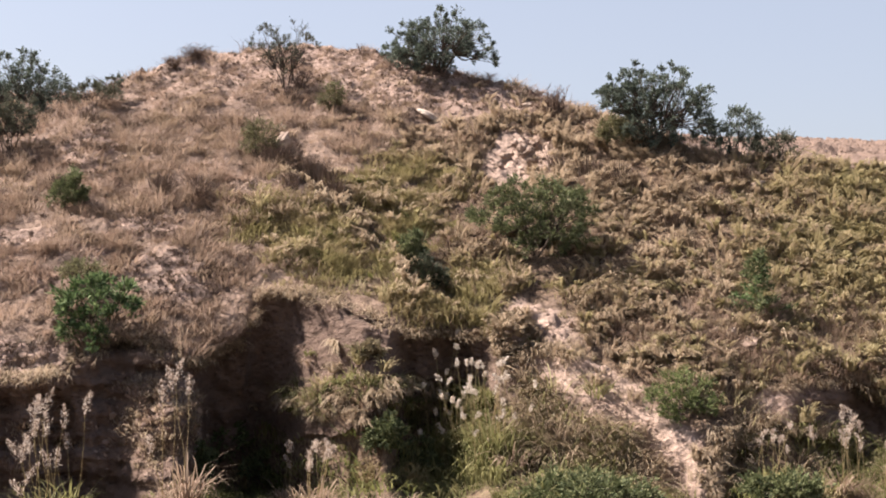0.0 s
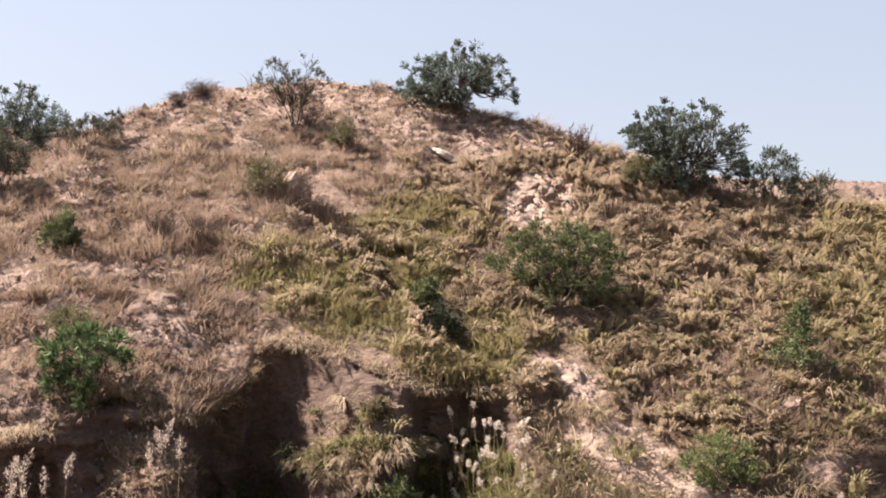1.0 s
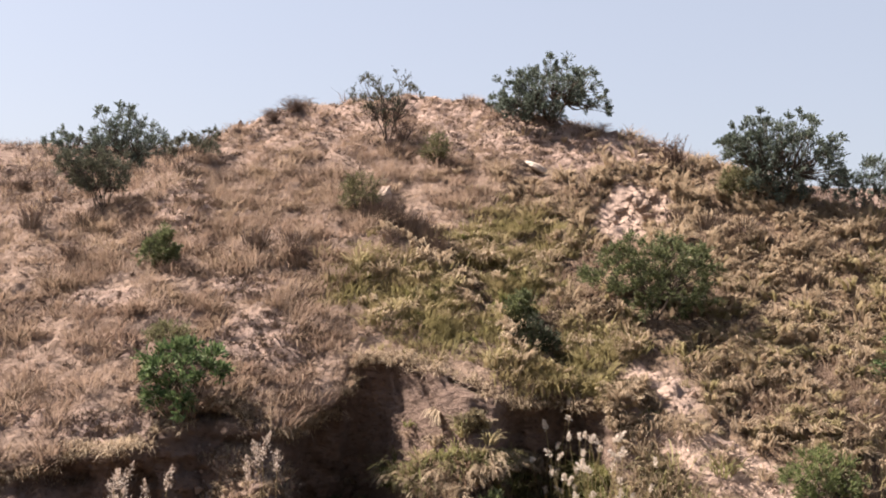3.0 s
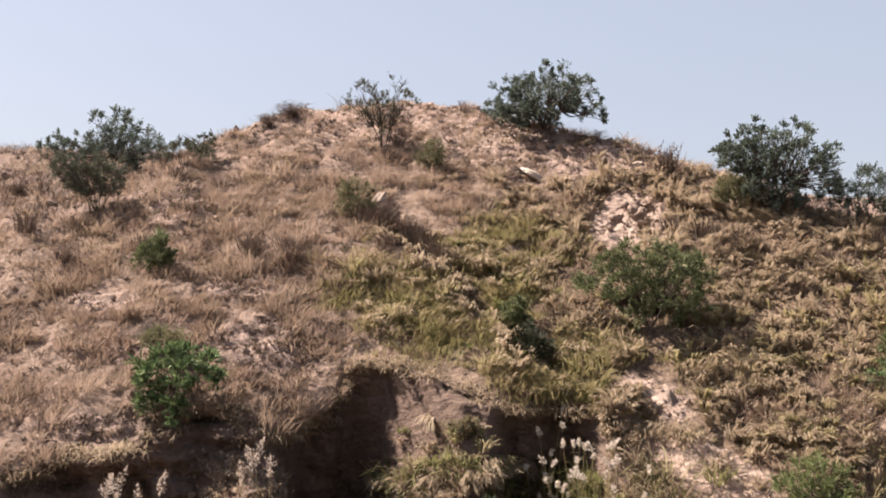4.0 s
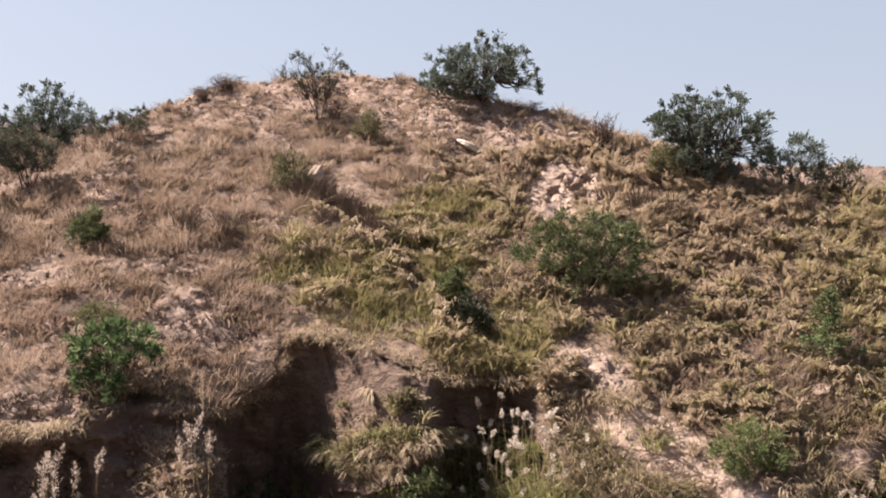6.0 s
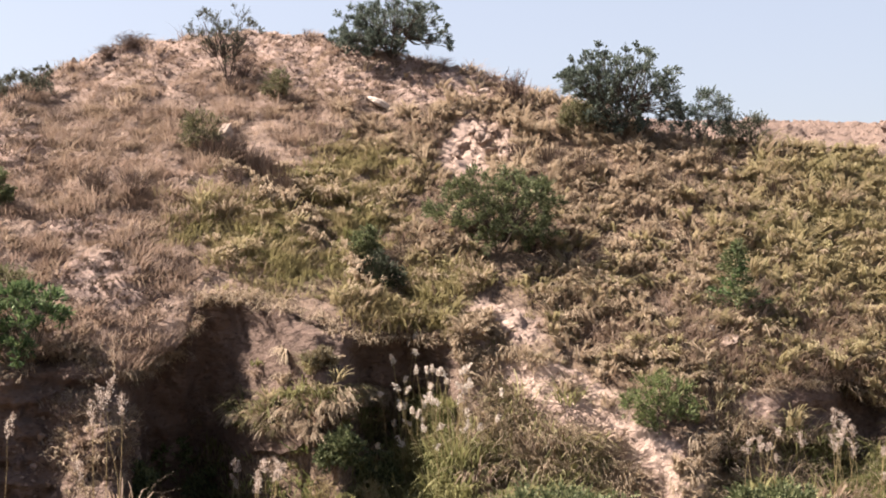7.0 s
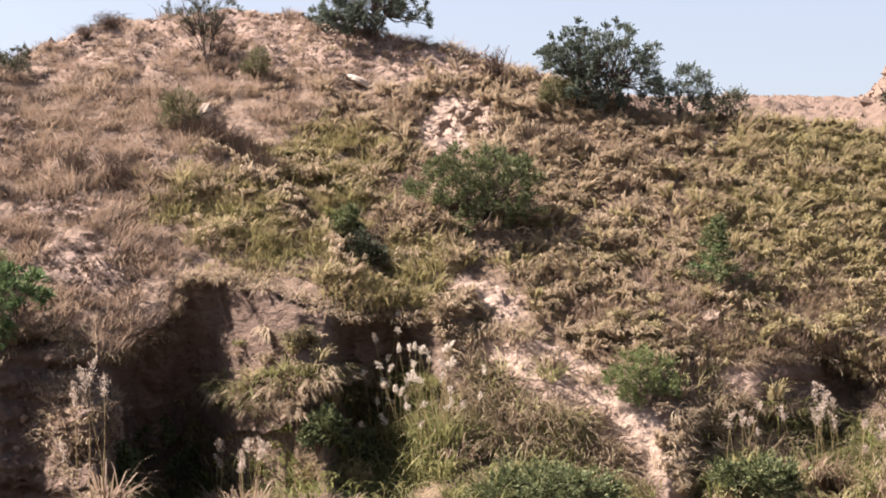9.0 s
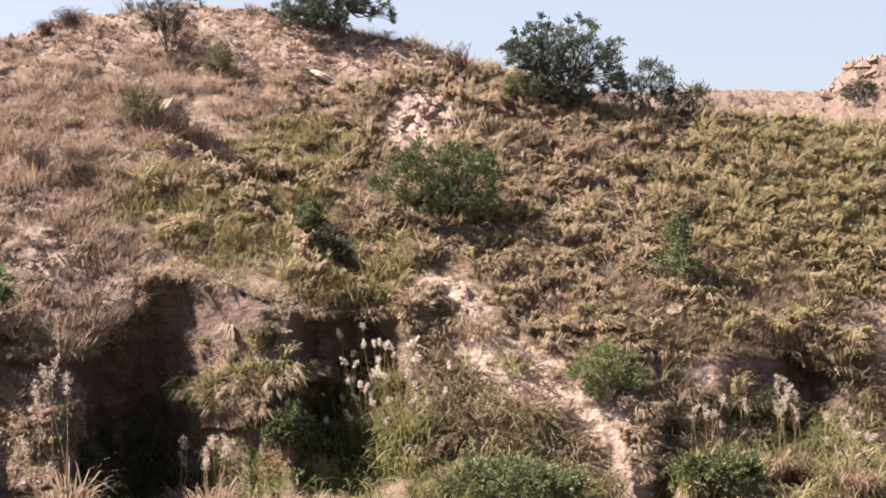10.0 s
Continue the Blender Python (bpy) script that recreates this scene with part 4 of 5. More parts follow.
def field_of(name, weight, tufts, per, tall, wide, mat, label, spread=0.17, lean=(0.10, -0.1), droop=0.6, splay=0.6, rise=0.85, comb=0.3, cat="grass", joints=1, locks=0):
    """A stand of tufted grass, in one mesh. comb: how far each tuft is laid over its own way; locks: into how many drooping strands its blades gather."""
    foot = scatter(weight, tufts)
    vary = np.clip(rng.normal(1.0, 0.33, tufts), 0.4, 2.0)
    n = tufts * per
    k = np.repeat(np.arange(tufts), per)
    off = rng.normal(0, 1, (n, 2)) * spread * vary[k, None]
    base = foot[k] + np.concatenate([off, np.zeros((n, 1))], 1) * [1, 0.7, 1]
    base[:, 2] += 0.55 * off[:, 1] * 0.7 - 0.05
    out = unit(off + rng.normal(0, spread * 0.8, (n, 2))) * rng.uniform(0.1, splay * 1.7, (n, 1)) + np.array(lean) + rng.normal(0, comb, (tufts, 2))[k]
    length = tall * vary[k] * rng.uniform(0.5, 1.25, n)
    sink, tone = rng.uniform(0.4, 1.5, n), rng.uniform(0, 1, tufts)[k]
    if locks:
        g = k * locks + np.tile(np.arange(per) % locks, tufts)
        m = tufts * locks
        ang = rng.uniform(0, 6.28, m)
        way = np.stack([np.cos(ang), np.sin(ang)], 1) * rng.uniform(0.25, 1.0, (m, 1))
        off = (way * spread * 1.5)[g] * vary[k, None] + rng.normal(0, 0.035, (n, 2))
        base = foot[k] + np.concatenate([off, np.zeros((n, 1))], 1) * [1, 0.7, 1]
        base[:, 2] += 0.55 * off[:, 1] * 0.7 - 0.05
        out = (way * splay)[g] + np.array(lean) + rng.normal(0, comb, (tufts, 2))[k] + rng.normal(0, 0.09, (n, 2))
        length = tall * vary[k] * rng.uniform(0.7, 1.2, m)[g] * rng.uniform(0.8, 1.08, n)
        sink, tone = rng.uniform(0.6, 1.35, m)[g], 0.45 * tone + 0.55 * rng.uniform(0, 1, m)[g]
    v, f = blades(base, out, length, wide * rng.uniform(0.6, 1.4, n), rise=rise * rng.uniform(0.7, 1.1, (n, 1)), droop=droop * sink, joints=joints)
    ob = mesh_object(name, v, f, mat)
    ob.data.attributes.new("tuft", "FLOAT", "POINT").data.foreach_set("value", np.repeat(tone, 3 + 2 * joints).astype(np.float32))
    return tagged(ob, label, cat, kind="stuff")


above = [(a, e + 0.011) for a, e in SPUR]
below = [(a, e - 0.013) for a, e in SPUR if a > 0.14]
bald = 1 - 0.97 * np.clip(CLAY + streak(SPUR, 0.0165) + streak(above, 0.0145) + streak(below, 0.011) + spot_mask(0.088, 0.101, 0.030, 0.020) + spot_mask(0.0150, 0.1370, 0.018, 0.010) + spot_mask(-0.0930, 0.1080, 0.012, 0.012), 0, 1)
bald = np.maximum(bald, GAP)
bench = spot_mask(0.29, -0.032, 0.09, 0.028, hard=0.7)
trim = 1 - 0.35 * bell(A, -0.048, 0.045) * np.clip((7.15 - S) / 0.05, 0, 1)
clear = np.clip(sum(streak([(a, e + d) for a, e in line], 0.0090) for line in (FURROW, GULLET) for d in (0.0, -0.010)), 0, 1)   # bare round the furrow and the hole
cover = np.maximum(cover, 0.55 * on_slope * np.clip((A - 0.24) / 0.06, 0, 1)) * bald * trim * (1 - 0.97 * clear) * (1 - 0.85 * spot_mask(0.122, 0.0200, 0.030, 0.013))   # bared to the dark ground where the large bush's shadow falls, to deepen it
field_of("dry_grass", cover * (1 - MIDDLE) * (1 - 0.9 * GREEN) + 0.3 * cover * MIDDLE * (1 - GREEN) + 0.8 * cover * bench + 0.3 * shoulder * (A < 0.2), 4300, 40, 0.46, 0.026, STRAW, "dry straw-coloured grass covering the slope and the hilltop", spread=0.17, comb=0.2, splay=0.85, droop=0.75)
hollow = GREEN / (1 + np.exp((A - 0.13) * 60))
field_of("hollow_grass", cover * hollow, 1500, 40, 0.50, 0.028, HOLLOW, "fine yellow-green grass in the hollow", spread=0.17, comb=0.2, splay=0.6, droop=0.6)
field_of("yellow_green_grass", cover * (0.75 * GREEN - 0.6 * hollow + 0.9 * np.clip((A - 0.24) / 0.1, 0, 1) * (1 - 0.8 * bench) + 0.40 * MIDDLE * np.clip((0.070 - (Z - EYE) / np.maximum(Y, 20)) / 0.03, 0.04, 1)), 2700, 30, 0.78, 0.046, OLIVE, "yellowing green grass drooping on the far slope", spread=0.12, lean=(-0.03, -0.30), droop=0.95, comb=0.26, splay=0.55, joints=2, locks=5)
field_of("far_grass", cover * np.clip((A - 0.22) / 0.1, 0, 1) * (1 - 0.85 * bench), 900, 36, 0.50, 0.032, OLIVE, "yellow grass filling the far slope", spread=0.2, lean=(0.0, -0.2), comb=0.2, splay=0.7, droop=0.7)
field_of("green_grass", cover * spot_mask(-0.035, 0.048, 0.055, 0.032, hard=0.8), 110, 42, 0.50, 0.030, FRESH, "fresher green grass in the damp hollow", spread=0.14, droop=1.0, comb=0.34, splay=0.9, joints=2, locks=6)
field_of("weathered_grass", cover * (MIDDLE * (1 - 0.65 * GREEN) + 0.25 * GREEN) * (1 - 0.75 * bench) * (1 - 0.6 * np.clip((A - 0.25) / 0.1, 0, 1)), 2500, 30, 0.76, 0.043, DUN, "matted grey-brown tussock grass on the slope", spread=0.12, lean=(-0.03, -0.30), droop=1.05, comb=0.28, splay=0.55, joints=2, locks=5)
field_of("bench_grass", on_slope * bench * bald, 480, 50, 0.44, 0.024, DUSTY, "fuzzy greyish dry grass on the bench above the gully", spread=0.2, comb=0.15, splay=0.8, droop=0.5)
field_of("scree_tufts", on_slope * np.clip(sum(spot_mask(*p) for p in ((-0.180, 0.003, 0.042, 0.022), (-0.29, -0.062, 0.07, 0.014), (-0.245, 0.100, 0.02, 0.025), (-0.200, 0.045, 0.03, 0.010))), 0, 1), 260, 22, 0.24, 0.030, SCRUB, "dark dead tufts on crumbling bare earth", spread=0.09, splay=0.9, droop=0.5, cat="scrub")
# brown brush, set dark in the furrow to stand for its shade
field_of("furrow_scrub", on_slope * np.clip(furrow, 0, 1), 90, 40, 0.45, 0.022, SCRUB, "dead growth, dark for the shade in the washed-out furrow", spread=0.16, splay=0.6, droop=0.4, cat="scrub")
field_of("furrow_fringe", on_slope * np.clip(furrow_bank - furrow, 0, 1), 60, 35, 0.85, 0.050, DUN, "pale grass drooping into the furrow", spread=0.08, lean=(0.0, -0.45), droop=1.2, comb=0.2, splay=0.4, joints=2, locks=5)
field_of("dry_scrub", cover * np.clip(fbm(X * 0.5, Y * 0.5, Z * 0.5, 2, 41) - 0.1 + 0.25 * MIDDLE * (A < 0.25), 0, 1) + 0.5 * shoulder * (A < 0.25), 950, 34, 0.50, 0.022, SCRUB, "low brown scrub between the tufts", spread=0.2, splay=0.5, droop=0.2, cat="scrub")
field_of("knob_grass", on_face * spot_mask(0.090, -0.040, 0.016, 0.022), 75, 35, 0.60, 0.040, DUN, "drooping grass beside the clay knob", spread=0.12, lean=(0.0, -0.35), droop=1.1, comb=0.2, splay=0.5, joints=2, locks=5)
field_of("spur_fringe", on_face * spot_mask(0.262, -0.138, 0.024, 0.034), 80, 35, 0.75, 0.040, DUN, "long dry grass hanging beside the clay spur", spread=0.12, lean=(0.1, -0.35), droop=1.3, comb=0.2, splay=0.5, joints=2, locks=5)
field_of("spur_tufts", CLAY * (A > 0.09) * (S > 6.5) * (S < 8) * np.clip(1.6 * fbm(X * 1.4, Y * 1.4, Z * 1.4, 2, 91), 0, 1), 40, 34, 0.42, 0.030, DUN, "dry tufts breaking up the clay scars", spread=0.13, lean=(0.0, -0.2), droop=0.9, comb=0.25, splay=0.8, joints=2)
low = np.clip((S - 5.0) / 0.2, 0, 1) * np.clip((6.1 - S) / 0.1, 0, 1)
lush = np.clip(spot_mask(0.13, -0.13, 0.12, 0.088) + spot_mask(0.40, -0.14, 0.12, 0.05), 0, 1) * bald
gaps = np.clip(0.5 + 1.8 * fbm(X * 0.8, Y * 0.8, Z * 0.8, 2, 61), 0.03, 1.5)
overgrown = gaps * lush * np.clip(on_face * np.clip(grass_face, 0, 1) + low, 0, 1)
grown = bald * on_face * np.clip(grass_face, 0, 1) * np.clip(lush + spot_mask(0.20, -0.10, 0.08, 0.06), 0, 1)
field_of("bank_grass", (grown + 0.05 * overgrown) * np.clip((A - 0.085) / 0.02, 0.05, 1), 420, 46, 0.75, 0.030, DUN, "long drooping grey-brown grass on the gully bank", spread=0.2, lean=(0.1, -0.25), droop=1.2, comb=0.45, joints=2)
field_of("reed_leaves", 0.6 * grown + overgrown * (1 + 1.2 * spot_mask(0.07, -0.108, 0.045, 0.030)), 350, 46, 0.95, 0.034, REED, "arching yellow-green reed leaves on the gully bank", spread=0.16, lean=(0.0, -0.2), droop=1.2, comb=0.3, joints=2)
field_of("gully_grass", overgrown * low + 0.10 * low * gaps, 170, 50, 1.0, 0.032, FRESH, "rank green grass at the foot of the cliffs", spread=0.2, lean=(0.0, -0.15), droop=1.1, comb=0.3, joints=2)
west = np.clip((-0.17 - A) / 0.03, 0, 1)
field_of("shoulder_grass", beyond * west * np.clip(1.5 - (S - 8), 0, 1) * patchy, 520, 30, 0.45, 0.030, STRAW, "tufts of dry grass on the bare shoulder of the hill", spread=0.2)
field_of("shoulder_scrub", beyond * west * patchy, 560, 42, 0.60, 0.024, SCRUB, "low dark brown scrub on the bare shoulder of the hill", spread=0.26, splay=0.6, droop=0.2, cat="scrub")
field_of("hilltop_tufts", on_slope * HIGH * patchy, 900, 26, 0.27, 0.020, STRAW, "small dry tufts on the crumbling hilltop", spread=0.11, splay=0.8)
field_of("brown_cushions", on_slope * np.clip(0.8 * HIGH + BARE * (A < 0.06) + 0.25 * dry_side, 0, 1), 2100, 14, 0.17, 0.034, SCRUB, "low dark cushions of dead growth on the bare ground", spread=0.07, splay=0.9, droop=0.4, cat="scrub")
field_of("fuzzy_cushions", cover * (1 - MIDDLE) * (1 - GREEN), 380, 90, 0.50, 0.019, DUSTY, "rounded fuzzy greyish-pink dry bushes on the slope", spread=0.20, splay=0.8, droop=0.15, cat="dry bush")
field_of("bluff_tufts", on_face * spot_mask(-0.192, -0.105, 0.026, 0.042), 120, 34, 0.30, 0.032, DUN, "bleached dry herbs on the flank of the bluff", spread=0.13, lean=(-0.05, -0.2), droop=1.4, splay=0.6, cat="herbs")
field_of("gully_herbs", low * spot_mask(-0.06, -0.150, 0.10, 0.032) + low * spot_mask(-0.25, -0.165, 0.12, 0.02), 130, 40, 0.55, 0.040, FRESH, "dark green herbs in the shaded gully", spread=0.24, splay=0.9, droop=0.9, cat="herbs")
edge = np.clip((S - 6.93) / 0.04, 0, 1) * np.clip((7.04 - S) / 0.03, 0, 1) * bald * trim
field_of("fringe_grass", edge, 620, 26, 0.50, 0.026, DUN, "dry grass hanging over the cliff's edge", spread=0.12, lean=(0.0, -0.5), droop=1.7, splay=0.35, rise=0.6, joints=2)
hang = on_face * np.clip(spot_mask(-0.014, -0.090, 0.074, 0.017) + 0.03 * spot_mask(-0.04, -0.060, 0.035, 0.02), 0, 1)
field_of("hanging_grass", hang, 115, 40, 0.85, 0.036, DUN, "long pale grass hanging down the bluff", spread=0.10, lean=(0.05, -0.4), droop=1.9, splay=0.35, rise=0.7, joints=2, locks=5)
field_of("bluff_grass", hang, 60, 40, 0.75, 0.034, REED, "arching yellow-green grass on the bluff's ledge", spread=0.12, lean=(0.05, -0.3), droop=1.4, splay=0.7, rise=0.8, joints=2)
field_of("bluff_herbs", hang + on_face * (0.22 * spot_mask(-0.195, -0.10, 0.026, 0.038) + 0.1 * spot_mask(-0.30, -0.12, 0.08, 0.03)), 200, 40, 0.32, 0.030, STRAW, "tufts of dry herbs clinging to the bluff", spread=0.16, lean=(0.0, -0.3), droop=0.8, splay=0.8, cat="herbs")


def rubble(name, weight, n, size, mat, label):
    """Small angular lumps of earth lying about, in one mesh."""
    c = scatter(weight, n)
    octa = np.array([(0.6, 0, 0), (-0.6, 0, 0), (0, 0.6, 0), (0, -0.6, 0), (0, 0, 0.6), (0, 0, -0.6)])
    tri = np.array([(0, 2, 4), (2, 1, 4), (1, 3, 4), (3, 0, 4), (2, 0, 5), (1, 2, 5), (3, 1, 5), (0, 3, 5)])
    d = size * np.minimum(np.exp(rng.normal(0, 0.5, (n, 1, 1))), 1.9) * rng.uniform(0.6, 1.4, (n, 1, 3))
    v = (octa + rng.normal(0, 0.16, (n, 6, 3))) * d
    a = rng.uniform(0, 6.28, n)
    v = np.stack([v[..., 0] * np.cos(a)[:, None] - v[..., 1] * np.sin(a)[:, None], v[..., 0] * np.sin(a)[:, None] + v[..., 1] * np.cos(a)[:, None], v[..., 2]], 2)
    v = v + c[:, None] + [0, 0, size * 0.15]
    ob = mesh_object(name, v.reshape(-1, 3), (tri[None] + 6 * np.arange(n)[:, None, None]).reshape(-1, 3), mat, flat=True)
    return tagged(ob, label, "rubble", kind="stuff")


rubble("earth_clods", on_slope * (BARE + 0.5 * HIGH) + 0.15 * dry_side + 0.7 * beyond, 9000, 0.085, CLOD, "crumbled lumps of earth on the bare ground")
rubble("mound_stones", beyond * (A > 0.395) * (A < 0.6) * ((Z - EYE) / np.maximum(Y, 20) > 0.118), 500, 0.34, CLOD, "courses of broken earth on the crumbling mound")
rubble("scree", beyond * west * np.clip(1.7 - (S - 8), 0, 1), 1800, 0.15, CLOD, "broken lumps of earth below the plateau's rim")
rubble("bluff_lumps", on_face * np.clip(spot_mask(-0.20, -0.115, 0.045, 0.045), 0, 1), 260, 0.10, CHALKY, "bleached lumps of earth clinging to the bluff")
rubble("clay_lumps", CLAY * (S > 6.5) * (A > 0.08), 480, 0.065, CHALKY, "pale lumps of clay on the scars")


# ---- plume grass ----
def plume_grass(bearing, rise, tall, heads, label, leafmat=None, spread=0.35, lean=0.0, forward=0.0, feather=1.0):
    """A clump of tall reed grass: arching leaves, stalks and feathery heads."""
    thing = new("plume_grass")
    foot = ground_at(bearing, rise)
    if forward:   # out of the hollow's shade, on the bank before it
        foot.x *= 1 - forward / foot.y
        foot.y -= forward
        foot.z = on_ground(foot.x, foot.y)
    thing.location = foot - Vector((0, 0, 0.08))
    tagged(thing, label, "reed grass", group="plume grasses of the gully")
    n = 90
    off = rng.normal(0, spread * 0.5, (n, 2))
    out = unit(off + rng.normal(0, 0.2, (n, 2))) * rng.uniform(0.1, 0.75, (n, 1)) + [lean, -0.1]
    v, f = blades(np.concatenate([off, np.zeros((n, 1))], 1), out, tall * rng.uniform(0.35, 0.75, n), np.full(n, 0.050), droop=rng.uniform(0.4, 1.5, n), joints=2)
    ob = mesh_object("foliage", v, f, leafmat or OLIVE, thing)
    ob["kind"] = "stuff"
    ob.data.attributes.new("tuft", "FLOAT", "POINT").data.foreach_set("value", np.repeat(rng.uniform(0.2, 1, n), 7).astype(np.float32))
    for h in range(heads):
        p = np.array([rng.normal(0, spread * 0.6), rng.normal(0, spread * 0.4), 0.0])
        top = p + np.array([rng.normal(lean, 0.26) * tall * 0.5, rng.normal(-0.05, 0.08) * tall, tall * rng.uniform(0.55, 1.05)])
        line = sway(p, top, 5, 0.04)
        stem = mesh_object("stalk", *tubes([(line, np.linspace(0.011, 0.006, 5))], 4), STALK, thing)
        d = unit(top - line[-2])
        long = rng.uniform(0.16, 0.28) * feather
        m = int(60 + 30 * feather)
        s = rng.uniform(0, 1, (m, 1))
        side = rng.normal(0, 1, (m, 3))
        bend = np.array([rng.normal(0, 0.35), rng.normal(0, 0.3), -0.15]) / feather ** 0.5
        c = top + d * long * s + bend * long * s * s + side * 0.030 * feather ** 0.6 * np.sin(np.pi * np.clip(s * 0.85 + 0.12, 0, 1))
        v, f = leaves(c, d + bend * s + side * 0.25, 0.075, 0.32)
        mesh_object("plume", v, f, WHITE_SILK if feather < 1.5 and bearing < 0.2 else SILK, stem)
    return thing


for bearing, rise, tall, heads, kind, forward in (
        (0.0360, -0.1150, 3.8, 4, 0, 0.8), (0.0580, -0.1180, 3.3, 9, 0, 0.8), (0.0740, -0.1200, 3.0, 9, 0, 0.8), (0.0300, -0.1250, 3.0, 6, 0, 0.8), (0.0480, -0.1250, 3.0, 9, 0, 0.8), (0.0860, -0.1250, 2.5, 7, 0, 0.8), (0.0660, -0.1350, 2.6, 6, 0, 0.8), (0.0420, -0.1400, 2.1, 3, 0, 0.8),
        (0.0120, -0.1350, 2.4, 1, 0, 0.8), (0.0560, -0.1450, 2.4, 1, 0, 0.8), (0.0280, -0.1480, 2.2, 0, 0, 0.8), (0.0760, -0.1420, 2.2, 0, 0, 0.8), (0.0900, -0.1350, 2.4, 0, 1, 0.8),
        (-0.0780, -0.1700, 2.0, 4, 1, 1.2), (-0.0620, -0.1720, 2.4, 6, 1, 1.2), (-0.0900, -0.1700, 2.1, 3, 1, 1.2), (-0.1200, -0.1720, 1.7, 0, 0, 1.6), (-0.0350, -0.1600, 1.5, 0, 1, 2.6), (-0.0150, -0.1580, 1.5, 0, 1, 3.0), (0.0010, -0.1600, 1.7, 0, 1, 3.2), (-0.1050, -0.1720, 1.4, 0, 0, 2.0),
        (0.2960, -0.1400, 1.9, 4, 0, 1.2), (0.3100, -0.1400, 1.9, 4, 0, 1.2), (0.2880, -0.1420, 1.3, 0, 2, 1.4), (0.3020, -0.1450, 1.4, 0, 2, 2.0), (0.2920, -0.1520, 1.5, 0, 2, 2.2), (0.3140, -0.1500, 1.4, 0, 2, 2.2), (0.3300, -0.1480, 1.2, 0, 2, 1.2), (0.3450, -0.1520, 1.3, 0, 2, 1.2), (0.3220, -0.1650, 1.4, 0, 2, 2.4), (0.3420, -0.1680, 1.4, 0, 2, 2.4), (0.3600, -0.1680, 1.5, 0, 2, 2.4), (0.3760, -0.1620, 1.5, 0, 2, 2.4), (0.3850, -0.1500, 1.5, 0, 2, 1.2), (0.4020, -0.1520, 1.5, 0, 2, 1.2), (0.3540, -0.1580, 2.5, 4, 1, 0.6), (0.3690, -0.1620, 2.6, 5, 1, 0.6),
        (0.3910, -0.1660, 2.0, 5, 1, 0.6), (0.4130, -0.1680, 2.0, 6, 1, 0.6), (0.4290, -0.1690, 1.9, 3, 1, 0.6),
        (-0.2860, -0.1740, 3.4, 6, 0, 2.0), (-0.2690, -0.1740, 3.4, 6, 0, 2.0), (-0.2580, -0.1760, 3.2, 2, 0, 2.0), (-0.1680, -0.1730, 3.5, 4, 1, 0.9), (-0.1760, -0.1740, 2.6, 1, 1, 0.9), (-0.2950, -0.1750, 1.8, 2, 1, 1.8)):
    plume_grass(bearing, rise, tall, heads, ("green-leaved", "dry straw-leaved", "yellow-leaved")[kind] + (" reed grass with silky pale plumes in the gully" if heads else " reed grass arching over the gully floor"), (REED, STRAW, OLIVE)[kind], forward=forward, feather=3.0 if bearing < -0.16 else 2.2 if 0.34 < bearing < 0.38 else 1.7 if bearing < 0 else 1.0)
for bearing, rise, high in ((-0.1890, 0.0690, 0.9), (-0.1600, 0.0660, 0.9), (0.1630, 0.0810, 1.0), (-0.3300, 0.0620, 0.8), (-0.0900, 0.0740, 1.0), (-0.3700, 0.1130, 1.3), (-0.3500, 0.1130, 1.2)):
    twiggy("dead_bush", bearing, rise, high * 1.3, high, "dark brown dry bush among the grass", n=130)
for bearing, rise, high in ((-0.025, -0.158, 0.9), (0.012, -0.160, 0.8), (-0.120, -0.155, 0.9)):
    twiggy("dead_bush", bearing, rise, high * 1.4, high, "pale dry herb bush at the gully's foot", n=130, mat=STALK)
for k, (bearing, rise, w, h) in enumerate(((-0.3720, 0.1090, 0.5, 0.3), (-0.3420, 0.1060, 0.5, 0.3), (0.0945, 0.1375, 0.6, 0.35), (0.0702, 0.1340, 0.6, 0.3), (0.0933, 0.1463, 0.5, 0.3), (0.0780, 0.1050, 0.5, 0.4), (0.0930, 0.1080, 0.7, 0.6), (0.1010, 0.1160, 0.5, 0.4), (0.0850, 0.1150, 0.4, 0.4), (0.0720, 0.0990, 0.4, 0.3), (0.1000, 0.1010, 0.5, 0.3),
                                           (0.2772, 0.0853, 0.9, 0.5), (0.2752, -0.0398, 0.9, 0.35), (0.2293, -0.0372, 0.4, 0.3), (-0.2000, 0.1090, 0.35, 0.25), (0.2620, -0.0300, 0.4, 0.25))):
    boulder("stone", bearing, rise, (w, w * 0.8, h), CHALKY if 5 <= k <= 10 or k == 12 else PALE, "weathered pale stone lying in the grass", seed=k + 5, rough=0.9 if 5 <= k <= 10 else 0.55)


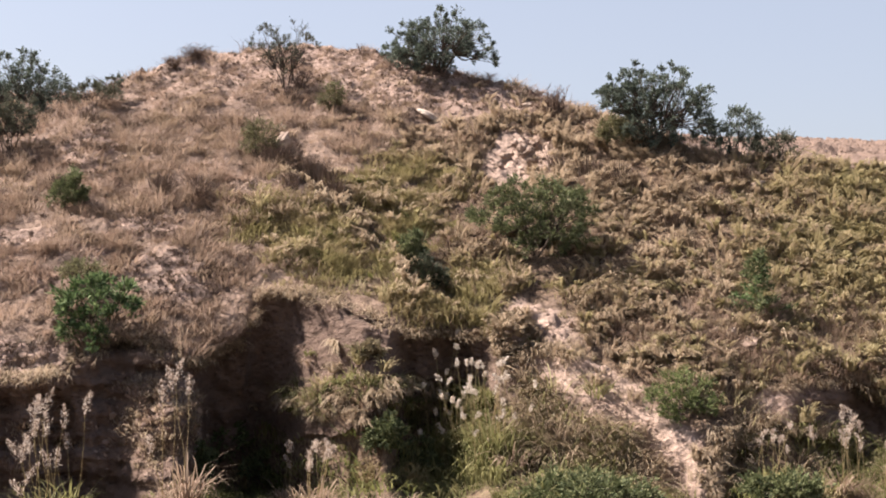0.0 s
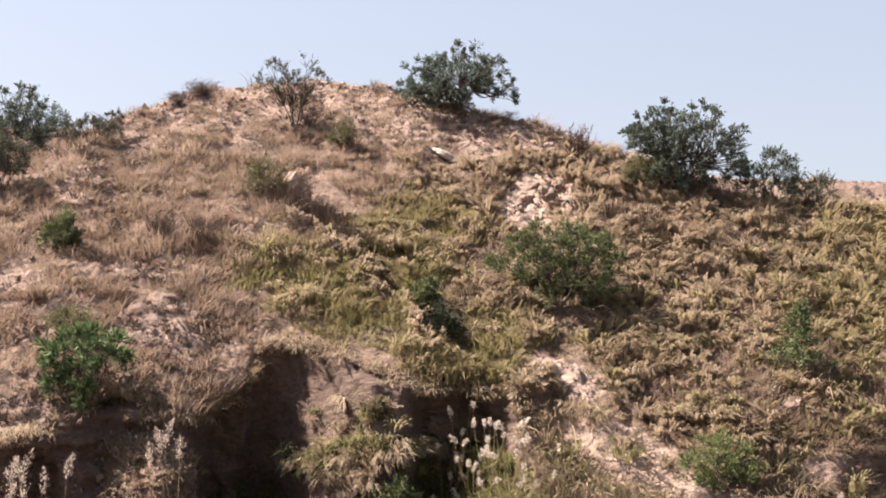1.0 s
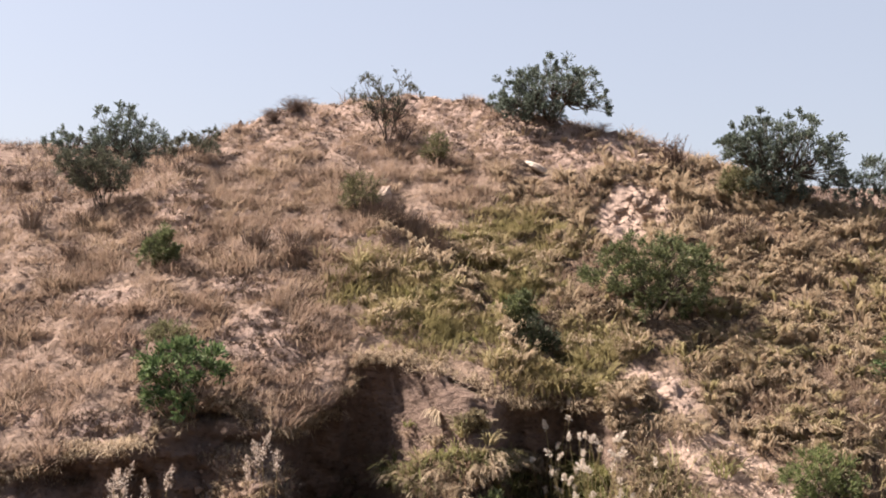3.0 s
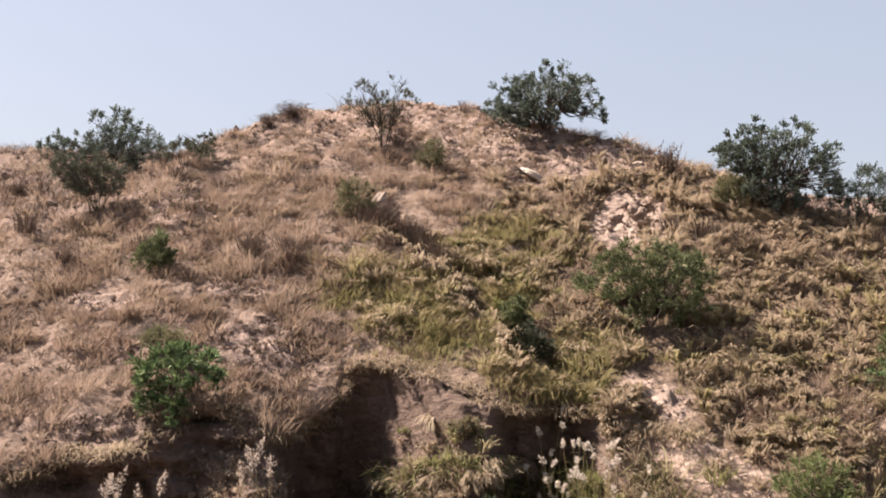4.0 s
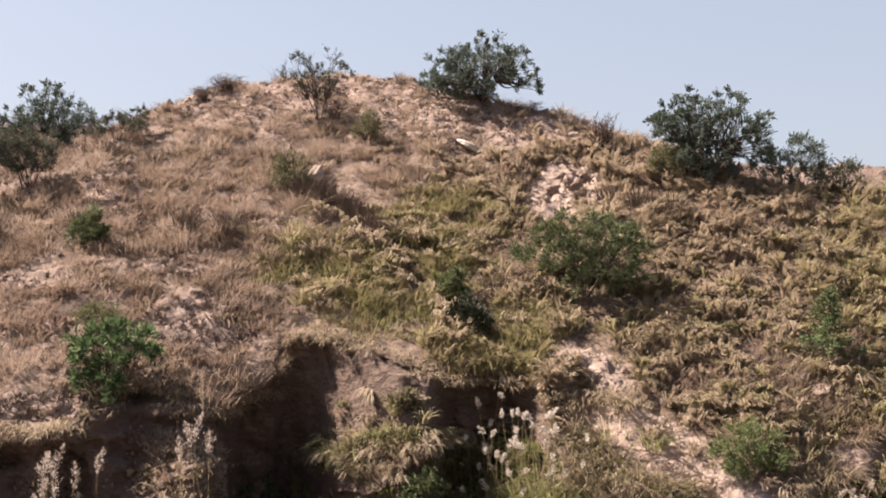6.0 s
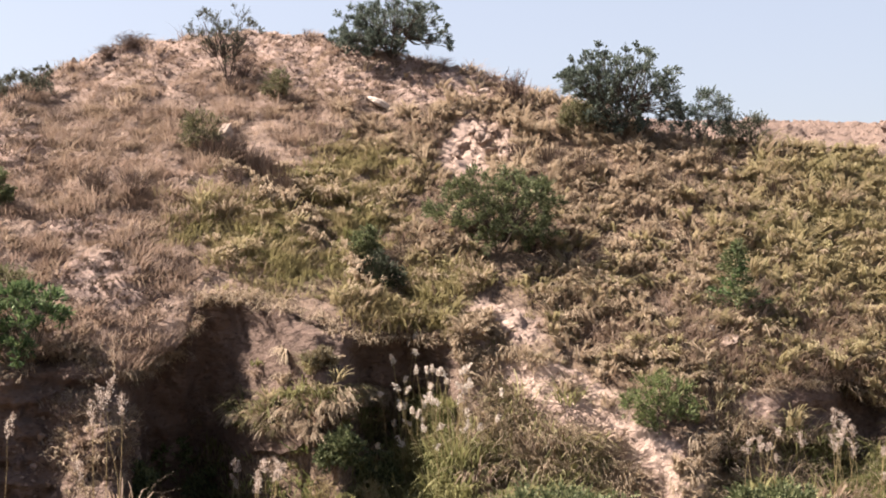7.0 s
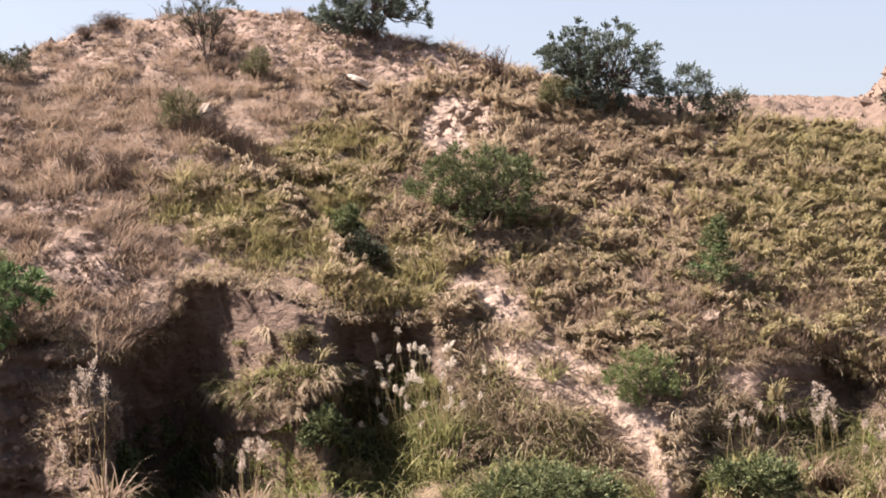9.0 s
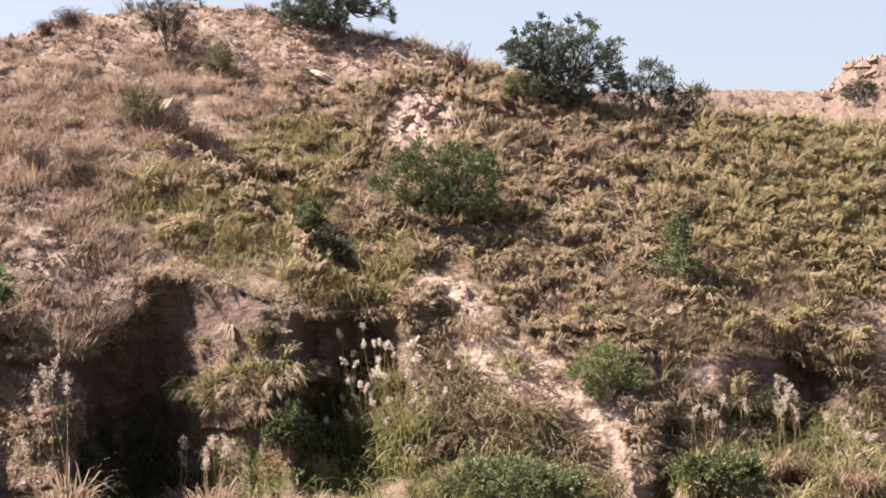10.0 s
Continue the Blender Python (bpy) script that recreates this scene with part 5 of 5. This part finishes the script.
# ---- single tussocks that stand out ----
def tussock(bearing, rise, tall, mat, label, n=46, wide=0.06, droop=1.3, lean=(0.1, -0.25)):
    off = rng.normal(0, 0.12 * tall, (n, 2))
    out = unit(off + rng.normal(0, 0.08, (n, 2))) * rng.uniform(0.15, 0.85, (n, 1)) + np.array(lean)
    ob_v, ob_f = blades(np.concatenate([off, np.full((n, 1), -0.05)], 1), out, tall * rng.uniform(0.7, 1.3, n), wide * rng.uniform(0.6, 1.3, n), rise=rng.uniform(0.7, 1.0, (n, 1)), droop=droop * rng.uniform(0.6, 1.3, n), joints=2)
    ob = mesh_object("grass_tussock", ob_v, ob_f, mat)
    ob.data.attributes.new("tuft", "FLOAT", "POINT").data.foreach_set("value", np.repeat(rng.uniform(0.2, 0.85, n), 7).astype(np.float32))
    ob.location = ground_at(bearing, rise)
    return tagged(ob, label, "tussock", group="tussocks on the slope")


PALE_LABEL, GREEN_LABEL = "pale drooping grass tussock on the slope", "yellow-green grass tussock on the slope"
pale = [tussock(b, e, t, DUN, PALE_LABEL, lean=ln) for b, e, t, ln in (
    (-0.0660, 0.0760, 0.95, (0.15, -0.4)), (-0.0500, 0.0670, 1.05, (0.0, -0.5)), (-0.0360, 0.0540, 0.9, (0.2, -0.35)), (0.1600, 0.0500, 0.9, (-0.2, -0.4)))]
green = [tussock(b, e, t, OLIVE, GREEN_LABEL, lean=ln, droop=1.0) for b, e, t, ln in (
    (0.0120, -0.0880, 0.9, (0.0, -0.1)), (0.2010, -0.0480, 0.9, (0.1, -0.1)), (0.3240, -0.0990, 1.1, (0.0, -0.1)), (0.3700, 0.0300, 0.95, (0.25, -0.2)))]
for spots, kind in ((scatter(cover * MIDDLE * (1 - GREEN), 70), pale), (scatter(cover * GREEN, 60), green), (scatter(cover * spot_mask(-0.05, 0.068, 0.035, 0.022), 16), pale)):
    for k, p in enumerate(spots):
        copy_thing(kind[k % 4], Matrix.Translation(p) @ pose(0, 0, 0, 0, 0, rng.uniform(-50, 50)) @ Matrix.Scale(rng.uniform(0.7, 1.15), 4))
for k, (bearing, rise) in enumerate(((-0.0616, -0.0720), (-0.0406, -0.0650), (-0.0220, -0.0700), (-0.0081, -0.0800), (0.0177, -0.0830), (-0.0432, -0.0890), (-0.0199, -0.0920), (-0.0710, -0.0850), (-0.0300, -0.0790), (0.0000, -0.0920))):
    copy_thing((green if k % 3 else pale)[k % 4], Matrix.Translation(ground_at(bearing + 0.008, rise + 0.005)) @ pose(0, 0, 0, 0, 0, rng.uniform(-60, 60)) @ Matrix.Scale(rng.uniform(0.6, 0.95), 4))


def dry_clump(bearing, rise, tall):
    """A dark dead bush of many fine upright twigs."""
    n = 170
    off = rng.normal(0, 0.26 * tall, (n, 2))
    out = unit(off + rng.normal(0, 0.1, (n, 2))) * rng.uniform(0.05, 0.7, (n, 1))
    ob = mesh_object("dry_clump", *blades(np.concatenate([off, np.full((n, 1), -0.08)], 1), out, tall * rng.uniform(0.5, 1.15, n), 0.026 * rng.uniform(0.6, 1.4, n), droop=0.25 * rng.uniform(0.2, 1.5, n), joints=2), SCRUB)
    ob.data.attributes.new("tuft", "FLOAT", "POINT").data.foreach_set("value", np.repeat(rng.uniform(0.0, 0.6, n), 7).astype(np.float32))
    ob.location = ground_at(bearing, rise)
    return tagged(ob, "dark purplish-brown dead clump among the dry grass", "dead bush", group="dead clumps on the slope")


# clumps along the furrow, the last eight included, are added to darken it like shade
for bearing, rise, tall in (
        (0.1419, 0.0946, 0.9), (0.1677, 0.0890, 1.1), (0.2368, 0.0750, 0.9), (0.2101, 0.0550, 0.8), (0.2662, 0.0920, 0.8), (-0.0948, 0.0970, 0.7), (-0.0811, 0.0880, 0.8),
        (-0.0689, 0.0805, 0.8), (0.0377, 0.0300, 0.7), (-0.3226, 0.0870, 0.9), (-0.1895, 0.0750, 0.9), (-0.1617, 0.0756, 0.8), (-0.0739, 0.0890, 0.9), (-0.3609, 0.0860, 0.9),
        (-0.2703, 0.0760, 0.7), (-0.0908, 0.1475, 0.7), (-0.2470, 0.1270, 0.8), (0.1180, 0.1000, 0.7), (0.3100, 0.0700, 0.8), (0.0550, 0.1200, 0.6), (-0.1040, 0.0990, 0.9), (-0.0980, 0.0950, 1.0), (-0.0900, 0.0920, 1.1), (-0.0830, 0.0890, 1.1), (-0.0760, 0.0850, 1.1), (-0.0670, 0.0810, 1.0), (-0.0600, 0.0770, 1.0), (-0.0540, 0.0730, 0.9)):
    dry_clump(bearing, rise, tall)
